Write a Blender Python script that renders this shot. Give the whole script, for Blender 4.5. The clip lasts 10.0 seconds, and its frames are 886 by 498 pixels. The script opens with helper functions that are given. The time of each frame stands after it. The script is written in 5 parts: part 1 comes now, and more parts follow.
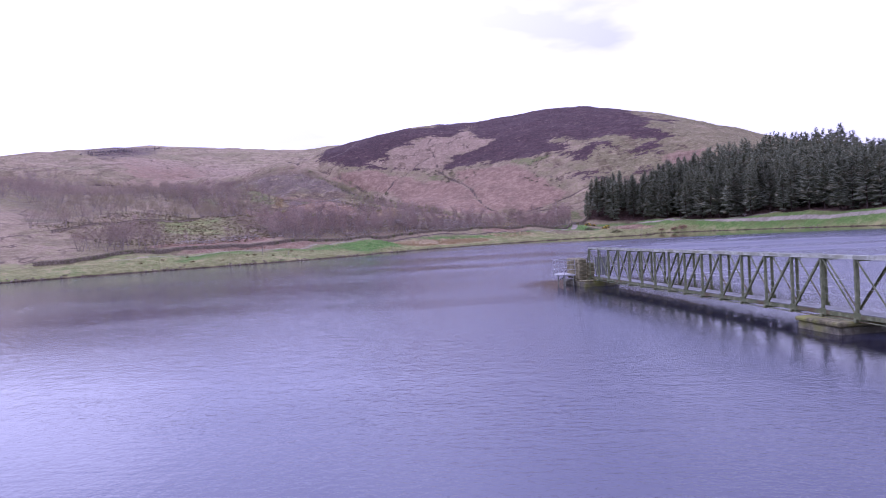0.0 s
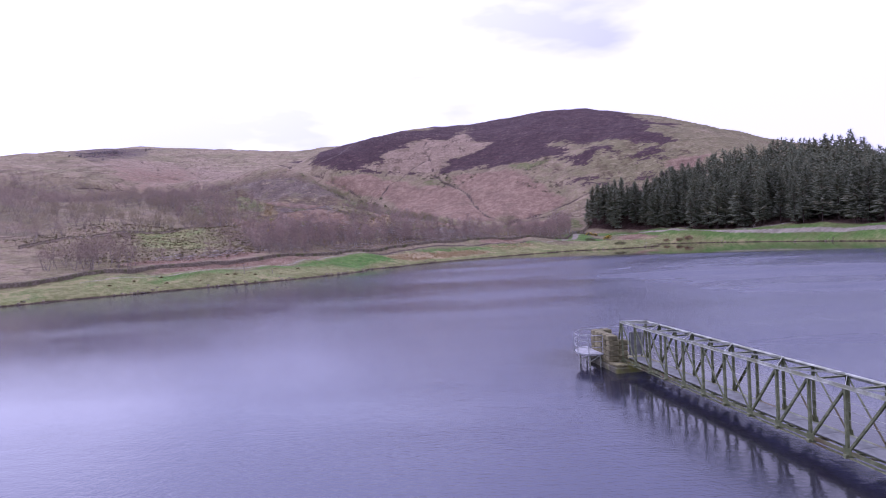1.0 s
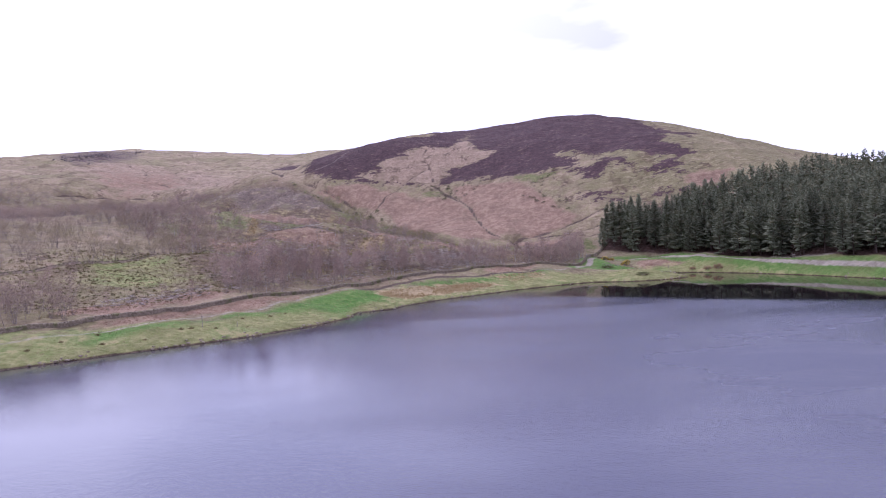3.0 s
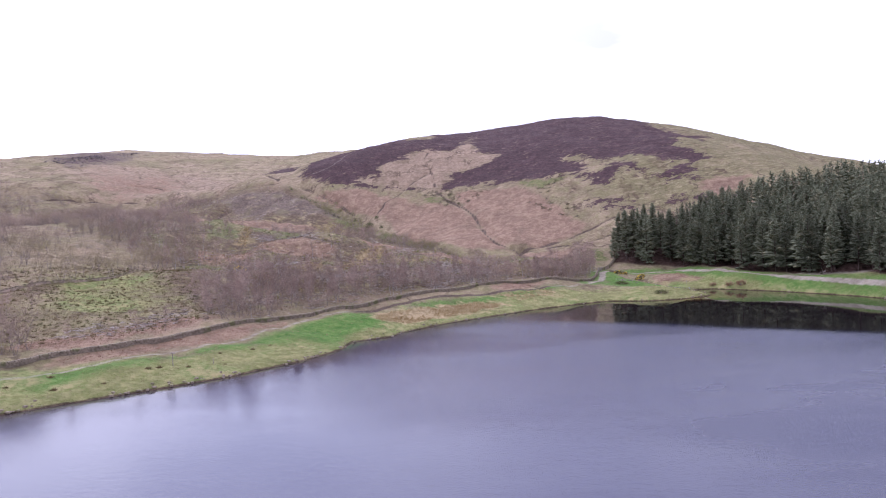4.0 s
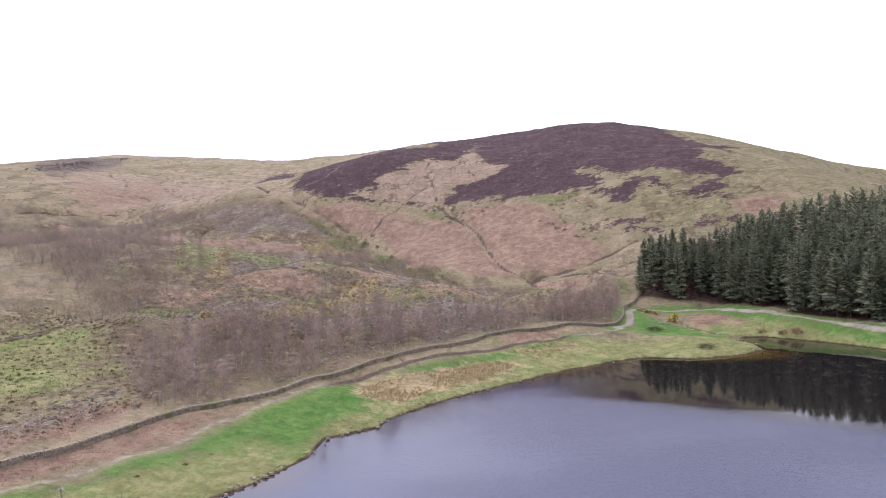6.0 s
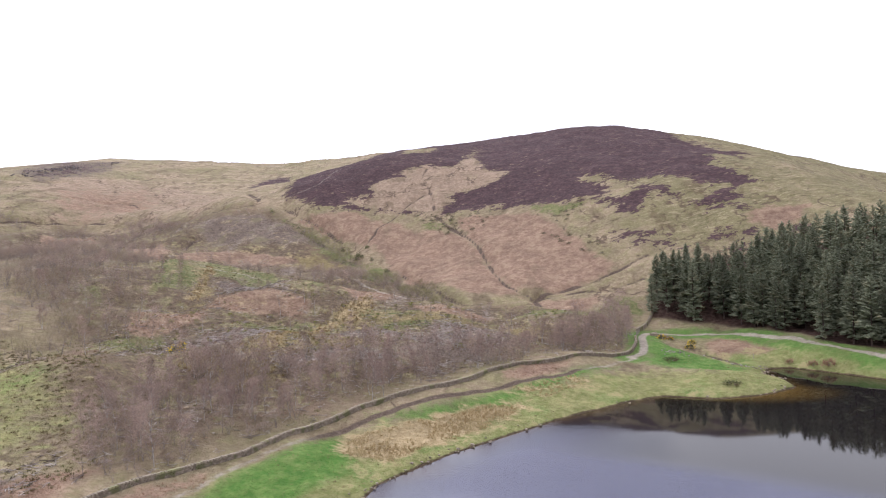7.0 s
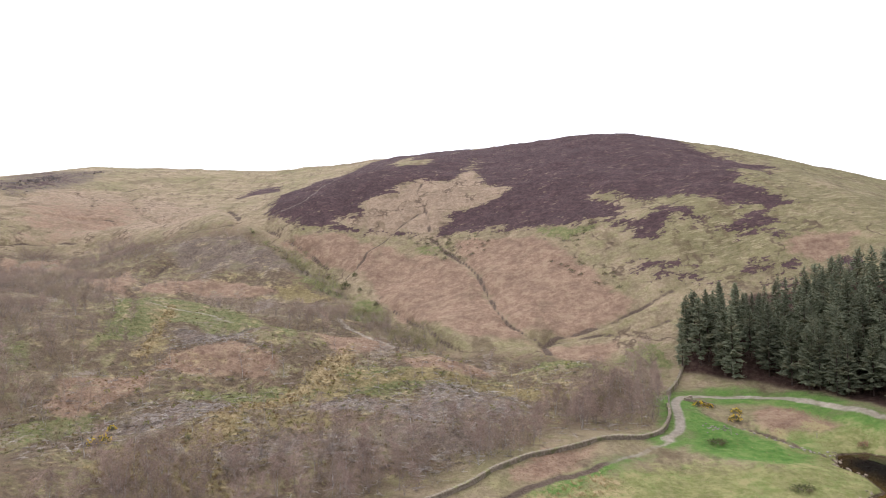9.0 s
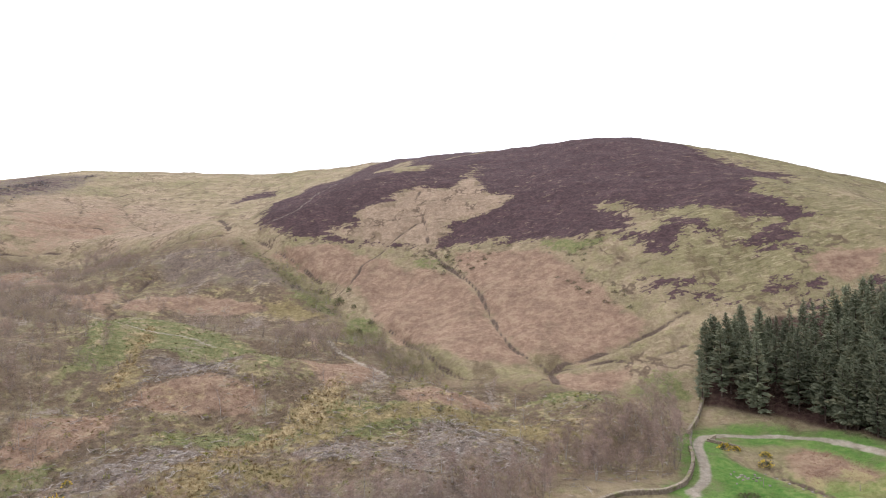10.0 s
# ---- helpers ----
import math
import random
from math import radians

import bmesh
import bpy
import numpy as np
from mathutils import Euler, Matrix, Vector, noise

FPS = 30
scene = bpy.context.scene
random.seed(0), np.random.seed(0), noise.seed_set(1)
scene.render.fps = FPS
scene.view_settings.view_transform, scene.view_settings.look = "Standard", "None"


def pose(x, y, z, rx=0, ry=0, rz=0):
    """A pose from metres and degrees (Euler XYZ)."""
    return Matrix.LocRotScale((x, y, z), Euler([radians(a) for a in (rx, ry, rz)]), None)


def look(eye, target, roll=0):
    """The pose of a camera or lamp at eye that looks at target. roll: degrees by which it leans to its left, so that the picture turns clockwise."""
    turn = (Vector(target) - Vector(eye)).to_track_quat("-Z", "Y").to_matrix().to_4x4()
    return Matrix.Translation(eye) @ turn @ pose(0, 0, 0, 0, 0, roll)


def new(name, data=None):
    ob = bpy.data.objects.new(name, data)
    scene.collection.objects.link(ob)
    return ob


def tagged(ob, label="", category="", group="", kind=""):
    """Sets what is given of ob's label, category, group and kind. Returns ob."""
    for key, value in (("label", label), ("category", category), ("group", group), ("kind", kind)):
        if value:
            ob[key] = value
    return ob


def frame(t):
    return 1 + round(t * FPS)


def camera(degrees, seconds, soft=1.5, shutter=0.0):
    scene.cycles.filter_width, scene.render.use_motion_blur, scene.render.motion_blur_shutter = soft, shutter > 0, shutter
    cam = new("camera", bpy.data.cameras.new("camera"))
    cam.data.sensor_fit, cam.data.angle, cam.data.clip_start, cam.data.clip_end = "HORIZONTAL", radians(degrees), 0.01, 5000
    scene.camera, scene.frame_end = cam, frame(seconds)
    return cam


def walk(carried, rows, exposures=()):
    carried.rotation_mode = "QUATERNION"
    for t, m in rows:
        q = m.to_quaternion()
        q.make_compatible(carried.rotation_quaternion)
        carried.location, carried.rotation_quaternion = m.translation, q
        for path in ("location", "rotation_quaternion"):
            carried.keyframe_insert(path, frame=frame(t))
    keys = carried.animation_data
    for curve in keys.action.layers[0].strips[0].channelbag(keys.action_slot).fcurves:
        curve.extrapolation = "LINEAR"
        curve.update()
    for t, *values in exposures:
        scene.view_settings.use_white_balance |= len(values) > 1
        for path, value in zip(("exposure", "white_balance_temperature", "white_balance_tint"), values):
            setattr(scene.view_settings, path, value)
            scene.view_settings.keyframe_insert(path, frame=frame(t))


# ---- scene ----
cam = camera(65.9, 10.0, 1.05)
PATH = [
    (0, (3.297, 2.254, 4.007), (3.163, 4.249, 3.962), -3.2),
    (0.5, (3.27, 7.62, 5.846), (3.142, 9.616, 5.799), -3.2),
    (1, (3.061, 12.816, 7.794), (2.938, 14.812, 7.747), -3.1),
    (1.5, (2.642, 18.495, 9.807), (2.521, 20.491, 9.759), -3.1),
    (2, (2.227, 24.971, 11.722), (2.108, 26.967, 11.674), -3.0),
    (2.5, (2.105, 31.27, 13.733), (1.985, 33.266, 13.687), -2.8),
    (4, (0.701, 52.254, 19.731), (0.575, 54.249, 19.684), -2.6),
    (4.5, (0.21, 59.671, 21.804), (0.081, 61.666, 21.758), -2.5),
    (5, (-0.006, 67.21, 24.251), (-0.139, 69.205, 24.203), -2.5),
    (5.5, (-0.101, 74.885, 26.671), (-0.237, 76.879, 26.623), -2.5),
    (7, (-0.436, 97.537, 34.253), (-0.57, 99.532, 34.203), -2.7),
    (7.5, (-0.356, 105.132, 36.78), (-0.49, 107.127, 36.73), -2.8),
    (8, (-0.221, 112.81, 39.309), (-0.356, 114.805, 39.26), -2.8),
    (8.5, (-0.065, 120.31, 41.923), (-0.201, 122.304, 41.872), -3.0),
    (9, (-0.233, 127.713, 44.362), (-0.368, 129.708, 44.311), -3.0),
    (9.5, (-0.302, 134.818, 46.591), (-0.437, 136.812, 46.54), -3.1),
    (10, (-0.406, 142.074, 49.171), (-0.542, 144.068, 49.119), -3.1),
]
# the film's camera turns from a violet cast to a neutral one
EXPOSURES = [
    (0.0, -0.8, 5150, 50),
    (1.0, -0.92, 5270, 46),
    (2.5, -0.78, 5400, 38),
    (4.5, -0.52, 5700, 27),
    (5.5, -0.47, 5820, 23),
    (7.5, -0.48, 6150, 16),
    (10.0, -0.5, 6300, 13),
]
walk(cam, [(t, look(eye, target, roll)) for t, eye, target, roll in PATH], EXPOSURES)

# ---- sky and sun ----
SUN_UP, SUN_ROUND = 44.0, -38.0
world = bpy.data.worlds.new("overcast_sky")
scene.world = world
world.use_nodes = True
wn, wl = world.node_tree.nodes, world.node_tree.links
wn.clear()
w_out = wn.new("ShaderNodeOutputWorld")
w_sky = wn.new("ShaderNodeTexSky")
w_sky.sky_type, w_sky.sun_disc = "NISHITA", False
w_sky.sun_elevation, w_sky.sun_rotation = radians(SUN_UP), radians(SUN_ROUND)
w_sky.altitude = 250
w_blue = wn.new("ShaderNodeBackground")
w_blue.inputs["Strength"].default_value = 0.12
wl.new(w_sky.outputs[0], w_blue.inputs["Color"])
# a nearly closed layer of cloud, stretched by perspective towards the horizon
w_co = wn.new("ShaderNodeTexCoord")
w_map = wn.new("ShaderNodeMapping")
w_map.inputs["Scale"].default_value = (1.3, 1.3, 4.2)
w_map.inputs["Rotation"].default_value = (0.25, 0.1, 0.4)
w_turn = wn.new("ShaderNodeMapping")
w_turn.inputs["Rotation"].default_value = Vector((0.1479, 0.9339, 0.3256)).rotation_difference(Vector((-0.0341, 0.9776, 0.2079))).to_euler()
wl.new(w_co.outputs["Generated"], w_turn.inputs["Vector"])
wl.new(w_turn.outputs[0], w_map.inputs["Vector"])
w_noise = wn.new("ShaderNodeTexNoise")
w_noise.inputs["Scale"].default_value, w_noise.inputs["Detail"].default_value = 1.9, 5
w_noise.inputs["Roughness"].default_value = 0.52
wl.new(w_map.outputs[0], w_noise.inputs["Vector"])
w_ramp = wn.new("ShaderNodeValToRGB")
w_ramp.color_ramp.elements[0].position, w_ramp.color_ramp.elements[0].color = 0.37, (0.65, 0.665, 0.73, 1)
w_ramp.color_ramp.elements[1].position, w_ramp.color_ramp.elements[1].color = 0.5, (1.0, 1.0, 1.01, 1)
# the cloud closes towards the east
w_east = wn.new("ShaderNodeMapRange")
w_east.inputs["From Min"].default_value, w_east.inputs["From Max"].default_value = 0.22, 0.42
w_east.inputs["To Max"].default_value = 0.25
w_side = wn.new("ShaderNodeSeparateXYZ")
wl.new(w_co.outputs["Generated"], w_side.inputs[0])
wl.new(w_side.outputs[0], w_east.inputs["Value"])
w_thick = wn.new("ShaderNodeMath")
wl.new(w_noise.outputs["Fac"], w_thick.inputs[0])
wl.new(w_east.outputs[0], w_thick.inputs[1])
wl.new(w_thick.outputs[0], w_ramp.inputs["Fac"])
w_cloud = wn.new("ShaderNodeBackground")
# an overcast sky grows brighter towards the zenith
w_up = wn.new("ShaderNodeSeparateXYZ")
wl.new(w_co.outputs["Generated"], w_up.inputs[0])
w_grow = wn.new("ShaderNodeMapRange")
w_grow.inputs["From Min"].default_value, w_grow.inputs["From Max"].default_value = 0.0, 0.75
w_grow.inputs["To Min"].default_value, w_grow.inputs["To Max"].default_value = 2.0, 2.6
wl.new(w_up.outputs[2], w_grow.inputs["Value"])
# and towards the sun behind it
w_dot = wn.new("ShaderNodeVectorMath")
w_dot.operation = "DOT_PRODUCT"
wl.new(w_co.outputs["Generated"], w_dot.inputs[0])
w_dot.inputs[1].default_value = (math.sin(radians(SUN_ROUND)) * math.cos(radians(SUN_UP)), math.cos(radians(SUN_ROUND)) * math.cos(radians(SUN_UP)), math.sin(radians(SUN_UP)))
w_glow = wn.new("ShaderNodeMapRange")
w_glow.interpolation_type = "SMOOTHSTEP"
w_glow.inputs["From Min"].default_value, w_glow.inputs["From Max"].default_value = 0.55, 1.0
w_glow.inputs["To Min"].default_value, w_glow.inputs["To Max"].default_value = 1.0, 1.8
wl.new(w_dot.outputs["Value"], w_glow.inputs["Value"])
w_gain = wn.new("ShaderNodeMath")
w_gain.operation = "MULTIPLY"
wl.new(w_grow.outputs[0], w_gain.inputs[0])
wl.new(w_glow.outputs[0], w_gain.inputs[1])
wl.new(w_gain.outputs[0], w_cloud.inputs["Strength"])
wl.new(w_ramp.outputs[0], w_cloud.inputs["Color"])
w_mix = wn.new("ShaderNodeMixShader")
w_mix.inputs["Fac"].default_value = 0.9
wl.new(w_blue.outputs[0], w_mix.inputs[1])
wl.new(w_cloud.outputs[0], w_mix.inputs[2])
wl.new(w_mix.outputs[0], w_out.inputs["Surface"])

sun_data = bpy.data.lights.new("sun", "SUN")
sun_data.energy, sun_data.angle, sun_data.color = 1.5, radians(12), (1.0, 0.96, 0.9)
sun = new("sun", sun_data)
sun_way = Vector((math.sin(radians(SUN_ROUND)) * math.cos(radians(SUN_UP)), math.cos(radians(SUN_ROUND)) * math.cos(radians(SUN_UP)), math.sin(radians(SUN_UP))))
sun.matrix_world = look(sun_way * 300, (0, 0, 0))


# ---- materials ----
class Mat:
    """A node material with a Principled surface, and short ways to add nodes."""

    def __init__(self, name, rough=0.9, spec=0.3):
        self.m = bpy.data.materials.new(name)
        self.m.use_nodes = True
        self.t = self.m.node_tree
        self.p = self.t.nodes["Principled BSDF"]
        self.p.inputs["Roughness"].default_value = rough
        self.p.inputs["Specular IOR Level"].default_value = spec

    def node(self, kind, **sockets):
        n = self.t.nodes.new(kind)
        for key, value in sockets.items():
            self.put(n.inputs[key.replace("_", " ")], value)
        return n

    def put(self, socket, value):
        if isinstance(value, bpy.types.NodeSocket):
            self.t.links.new(value, socket)
        else:
            socket.default_value = value

    def place(self):
        return self.t.nodes.new("ShaderNodeTexCoord").outputs["Object"]

    def noise(self, scale, detail=3.0, rough=0.55, at=None, stretch=None):
        at = at or self.place()
        if stretch:
            mp = self.node("ShaderNodeMapping", Vector=at)
            mp.inputs["Scale"].default_value = stretch
            at = mp.outputs[0]
        return self.node("ShaderNodeTexNoise", Vector=at, Scale=scale, Detail=detail, Roughness=rough).outputs["Fac"]

    def math(self, op, a, b=0.0, c=0.0):
        n = self.t.nodes.new("ShaderNodeMath")
        n.operation = op
        for socket, value in zip(n.inputs, (a, b, c)):
            self.put(socket, value)
        return n.outputs[0]

    def step(self, value, low, high):
        n = self.t.nodes.new("ShaderNodeMapRange")
        n.interpolation_type = "SMOOTHSTEP"
        self.put(n.inputs["Value"], value)
        n.inputs["From Min"].default_value, n.inputs["From Max"].default_value = low, high
        return n.outputs[0]

    def mix(self, k, a, b):
        n = self.t.nodes.new("ShaderNodeMix")
        n.data_type = "RGBA"
        self.put(n.inputs[0], k)
        self.put(n.inputs[6], a if isinstance(a, bpy.types.NodeSocket) else (*a, 1))
        self.put(n.inputs[7], b if isinstance(b, bpy.types.NodeSocket) else (*b, 1))
        return n.outputs[2]

    def attr(self, name):
        n = self.t.nodes.new("ShaderNodeAttribute")
        n.attribute_name = name
        sep = self.node("ShaderNodeSeparateColor", Color=n.outputs["Color"])
        return (*sep.outputs, n.outputs["Alpha"])

    def color(self, c):
        self.put(self.p.inputs["Base Color"], c if isinstance(c, bpy.types.NodeSocket) else (*c, 1))
        return self

    def bump(self, height, strength=0.5, distance=0.1):
        b = self.node("ShaderNodeBump", Height=height, Strength=strength, Distance=distance)
        self.t.links.new(b.outputs[0], self.p.inputs["Normal"])
        return self


def two_tone(name, a, b, scale, rough=0.9, bump=0.3, distance=0.03, third=None, each=0.0, glow=0.0):
    """A surface of two or three colours at two scales, with fine relief; each: how far one piece differs from the next."""
    m = Mat(name, rough)
    c = m.mix(m.step(m.noise(scale, 5), 0.38, 0.62), a, b)
    if third:
        c = m.mix(m.step(m.noise(scale * 0.23, 3), 0.5, 0.66), c, third)
    if each:
        r = m.t.nodes.new("ShaderNodeObjectInfo").outputs["Random"]
        c = m.node("ShaderNodeHueSaturation", Color=c, Value=m.math("MULTIPLY_ADD", r, 2 * each, 1 - each)).outputs[0]
    m.color(c)
    if bump:
        m.bump(m.noise(scale * 3, 4), bump, distance)
    if glow:
        # thin leaves let light through
        thin = m.node("ShaderNodeBsdfTranslucent", Color=c)
        both = m.node("ShaderNodeMixShader", Fac=glow)
        m.t.links.new(m.p.outputs[0], both.inputs[1])
        m.t.links.new(thin.outputs[0], both.inputs[2])
        m.t.links.new(both.outputs[0], m.t.nodes["Material Output"].inputs["Surface"])
    return m.m


def ground_material():
    m = Mat("moor_ground", 0.95, 0.12)
    at = m.place()
    heather, bracken, green, brash = m.attr("zone_a")
    path, rush, mud, needles = m.attr("zone_b")
    fresh, east, shore_grass, tan = m.attr("zone_c")
    slope, scrub, ochre = m.attr("zone_d")[:3]
    low = m.node("ShaderNodeSeparateXYZ", Vector=at).outputs[2]
    big, mid, clump = m.noise(0.02, 4, at=at), m.noise(0.09, 5, 0.62, at=at), m.noise(0.28, 5, 0.68, at=at)
    small, fine = m.noise(0.8, 4, 0.7, at=at), m.noise(3.2, 3, 0.65, at=at)
    streak = m.noise(0.2, 5, 0.65, at=at, stretch=(0.6, 1.5, 1.0))
    run = m.noise(0.07, 5, 0.6, at=at, stretch=(1.6, 0.45, 1.0))

    def over(base, weight, colour, ragged=0.5, edge=0.1, grain=None):
        """Lay one kind of cover over another, with a ragged edge."""
        w = m.math("ADD", weight, m.math("MULTIPLY", m.math("SUBTRACT", grain or mid, 0.5), ragged))
        w = m.math("ADD", w, m.math("MULTIPLY", m.math("SUBTRACT", clump, 0.5), ragged * 0.8))
        w = m.math("ADD", w, m.math("MULTIPLY", m.math("SUBTRACT", small, 0.5), ragged * 0.45))
        return m.mix(m.step(w, 0.5 - edge, 0.5 + edge), base, colour)

    def shade(a, b, c, grain=small, spot=fine):
        """Three tones of one cover, from grain and spots."""
        base = m.mix(m.step(grain, 0.38, 0.62), a, b)
        return m.mix(m.math("MULTIPLY", m.step(spot, 0.54, 0.66), 0.75), base, c)

    straw = shade((0.225, 0.177, 0.108), (0.305, 0.247, 0.158), (0.17, 0.13, 0.077))
    pale = shade((0.275, 0.21, 0.14), (0.35, 0.275, 0.188), (0.22, 0.16, 0.105))
    olive = shade((0.178, 0.156, 0.08), (0.25, 0.218, 0.12), (0.125, 0.11, 0.054))
    rose = shade((0.262, 0.19, 0.135), (0.33, 0.248, 0.18), (0.205, 0.142, 0.098))
    moor = m.mix(m.step(mid, 0.4, 0.62), straw, pale)
    moor = m.mix(m.step(m.math("ADD", m.math("MULTIPLY", clump, 0.55), m.math("MULTIPLY_ADD", big, 0.55, m.math("MULTIPLY", east, 0.1))), 0.5, 0.66), moor, olive)
    moor = over(moor, tan, rose, 0.9, 0.3)
    moor = m.mix(m.math("MULTIPLY", m.step(streak, 0.57, 0.68), 0.6), moor, (0.1, 0.075, 0.045))
    moor = m.mix(m.math("MULTIPLY", m.step(run, 0.56, 0.64), 0.6), moor, (0.125, 0.09, 0.055))
    moor = m.mix(m.math("MULTIPLY", m.step(run, 0.42, 0.34), 0.5), moor, (0.3, 0.24, 0.15))
    moor = m.mix(m.math("MULTIPLY", m.math("MULTIPLY", m.step(m.math("ADD", clump, m.math("MULTIPLY", small, 0.4)), 0.71, 0.8), east), 0.5), moor, (0.085, 0.064, 0.04))
    dash = m.noise(0.5, 4, 0.7, at=at, stretch=(0.45, 1.6, 1.0))
    moor = m.mix(m.math("MULTIPLY", m.math("MULTIPLY", m.step(dash, 0.56, 0.64), east), 0.55), moor, (0.12, 0.098, 0.05))
    moor = m.mix(m.math("MULTIPLY", m.math("MULTIPLY", m.step(dash, 0.46, 0.38), east), 0.7), moor, (0.33, 0.28, 0.175))
    # thin runnels wander down the open moor
    vein = m.math("ABSOLUTE", m.math("SUBTRACT", m.noise(0.03, 5, 0.6, at=at, stretch=(1.0, 0.7, 1.0)), 0.5))
    vein = m.math("MULTIPLY", m.step(vein, 0.016, 0.003), m.step(mid, 0.42, 0.55))
    moor = m.mix(m.math("MULTIPLY", vein, 0.8), moor, (0.1, 0.07, 0.05))
    fern = shade((0.215, 0.138, 0.097), (0.285, 0.194, 0.139), (0.165, 0.1, 0.07))
    fern = m.mix(m.math("MULTIPLY", m.step(clump, 0.46, 0.64), 0.58), fern, (0.285, 0.215, 0.145))
    fern = m.mix(m.math("MULTIPLY", m.step(run, 0.56, 0.66), 0.45), fern, (0.15, 0.105, 0.07))
    heath = shade((0.055, 0.033, 0.036), (0.09, 0.055, 0.057), (0.041, 0.024, 0.027))
    heath = m.mix(m.math("MULTIPLY", m.step(m.math("ADD", streak, m.math("MULTIPLY", east, 0.03)), 0.65, 0.7), 0.7), heath, (0.17, 0.12, 0.085))
    speck = m.noise(0.42, 3, 0.6, at=at, stretch=(0.7, 1.3, 1.0))
    heath = m.mix(m.math("MULTIPLY", m.math("MULTIPLY", m.step(speck, 0.61, 0.66), m.step(mid, 0.46, 0.58)), 0.75), heath, (0.22, 0.165, 0.115))
    heath = m.mix(m.math("MULTIPLY", m.step(clump, 0.52, 0.72), 0.45), heath, (0.09, 0.054, 0.053))
    turf = shade((0.072, 0.16, 0.03), (0.125, 0.2, 0.052), (0.055, 0.12, 0.022))
    turf = m.mix(m.math("MULTIPLY", m.step(clump, 0.5, 0.66), 0.4), turf, (0.17, 0.185, 0.075))
    twigs = shade((0.14, 0.108, 0.088), (0.225, 0.182, 0.152), (0.3, 0.252, 0.215))
    twigs = m.mix(m.math("MULTIPLY", m.step(clump, 0.52, 0.64), 0.45), twigs, (0.15, 0.125, 0.07))
    thicket = shade((0.122, 0.09, 0.072), (0.182, 0.142, 0.112), (0.225, 0.185, 0.15))
    thicket = m.mix(m.math("MULTIPLY", m.step(mid, 0.5, 0.62), 0.6), thicket, (0.16, 0.14, 0.075))
    dry = shade((0.168, 0.132, 0.064), (0.238, 0.19, 0.098), (0.108, 0.084, 0.038))
    gravel = shade((0.28, 0.238, 0.19), (0.34, 0.3, 0.25), (0.25, 0.208, 0.165))
    sedge = shade((0.28, 0.212, 0.115), (0.37, 0.29, 0.17), (0.2, 0.145, 0.072))
    wet = shade((0.05, 0.034, 0.02), (0.1, 0.072, 0.045), (0.14, 0.11, 0.075))
    duff = shade((0.06, 0.034, 0.028), (0.11, 0.07, 0.054), (0.04, 0.022, 0.018))
    meadow = shade((0.118, 0.128, 0.052), (0.195, 0.186, 0.086), (0.075, 0.08, 0.03))
    lawn = shade((0.18, 0.19, 0.068), (0.27, 0.255, 0.115), (0.12, 0.15, 0.042))
    lawn = m.mix(m.math("MULTIPLY", m.step(m.math("ADD", mid, m.math("MULTIPLY", clump, 0.5)), 0.72, 0.9), 0.75), lawn, turf)
    lawn = m.mix(m.math("MULTIPLY", m.step(clump, 0.52, 0.66), 0.5), lawn, (0.29, 0.245, 0.125))
    litter = shade((0.122, 0.088, 0.06), (0.182, 0.136, 0.092), (0.086, 0.059, 0.042))
    litter = m.mix(m.math("MULTIPLY", m.step(clump, 0.48, 0.66), 0.7), litter, (0.15, 0.138, 0.066))
    litter = m.mix(m.math("MULTIPLY", m.step(mid, 0.5, 0.68), 0.55), litter, (0.21, 0.135, 0.095))
    c = over(moor, slope, litter, 0.5, 0.3)
    c = over(c, fresh, meadow, 1.3, 0.09)
    c = over(c, shore_grass, lawn, 0.9, 0.2)
    c = over(c, bracken, fern, 1.0, 0.15)
    c = over(c, scrub, thicket, 1.1, 0.1)
    c = over(c, brash, twigs, 1.3, 0.09, run)
    c = over(c, ochre, dry, 1.2, 0.12)
    c = over(c, green, turf, 0.7, 0.22)
    worn = m.math("MULTIPLY", m.step(m.math("ADD", clump, mid), 1.03, 1.2), m.math("MULTIPLY", m.step(shore_grass, 0.3, 0.7), m.step(green, 0.7, 0.35)))
    c = m.mix(m.math("MULTIPLY", worn, 0.75), c, (0.28, 0.235, 0.12))
    c = over(c, rush, sedge, 1.2, 0.2, streak)
    c = over(c, heather, heath, 1.35, 0.05, streak)
    c = over(c, needles, duff, 0.5, 0.2)
    c = over(c, path, gravel, 0.22, 0.2, small)
    channel = shade((0.075, 0.053, 0.042), (0.12, 0.088, 0.068), (0.165, 0.122, 0.095))
    c = over(c, mud, channel, 0.42, 0.16, small)
    shore = m.step(m.math("ADD", low, m.math("MULTIPLY", m.math("SUBTRACT", clump, 0.5), 0.5)), 0.08, -0.1)
    c = m.mix(shore, c, wet)
    tone = m.math("MULTIPLY_ADD", m.step(clump, 0.36, 0.64), 0.26, m.math("MULTIPLY_ADD", m.step(mid, 0.36, 0.64), 0.16, 0.8))
    c = m.node("ShaderNodeHueSaturation", Color=c, Value=tone).outputs[0]
    m.color(c)
    tall = m.math("ADD", m.math("MULTIPLY", clump, 1.0), m.math("ADD", m.math("MULTIPLY", small, 0.7), m.math("MULTIPLY", fine, 0.3)))
    m.bump(tall, 1.0, 0.95)
    return m.m


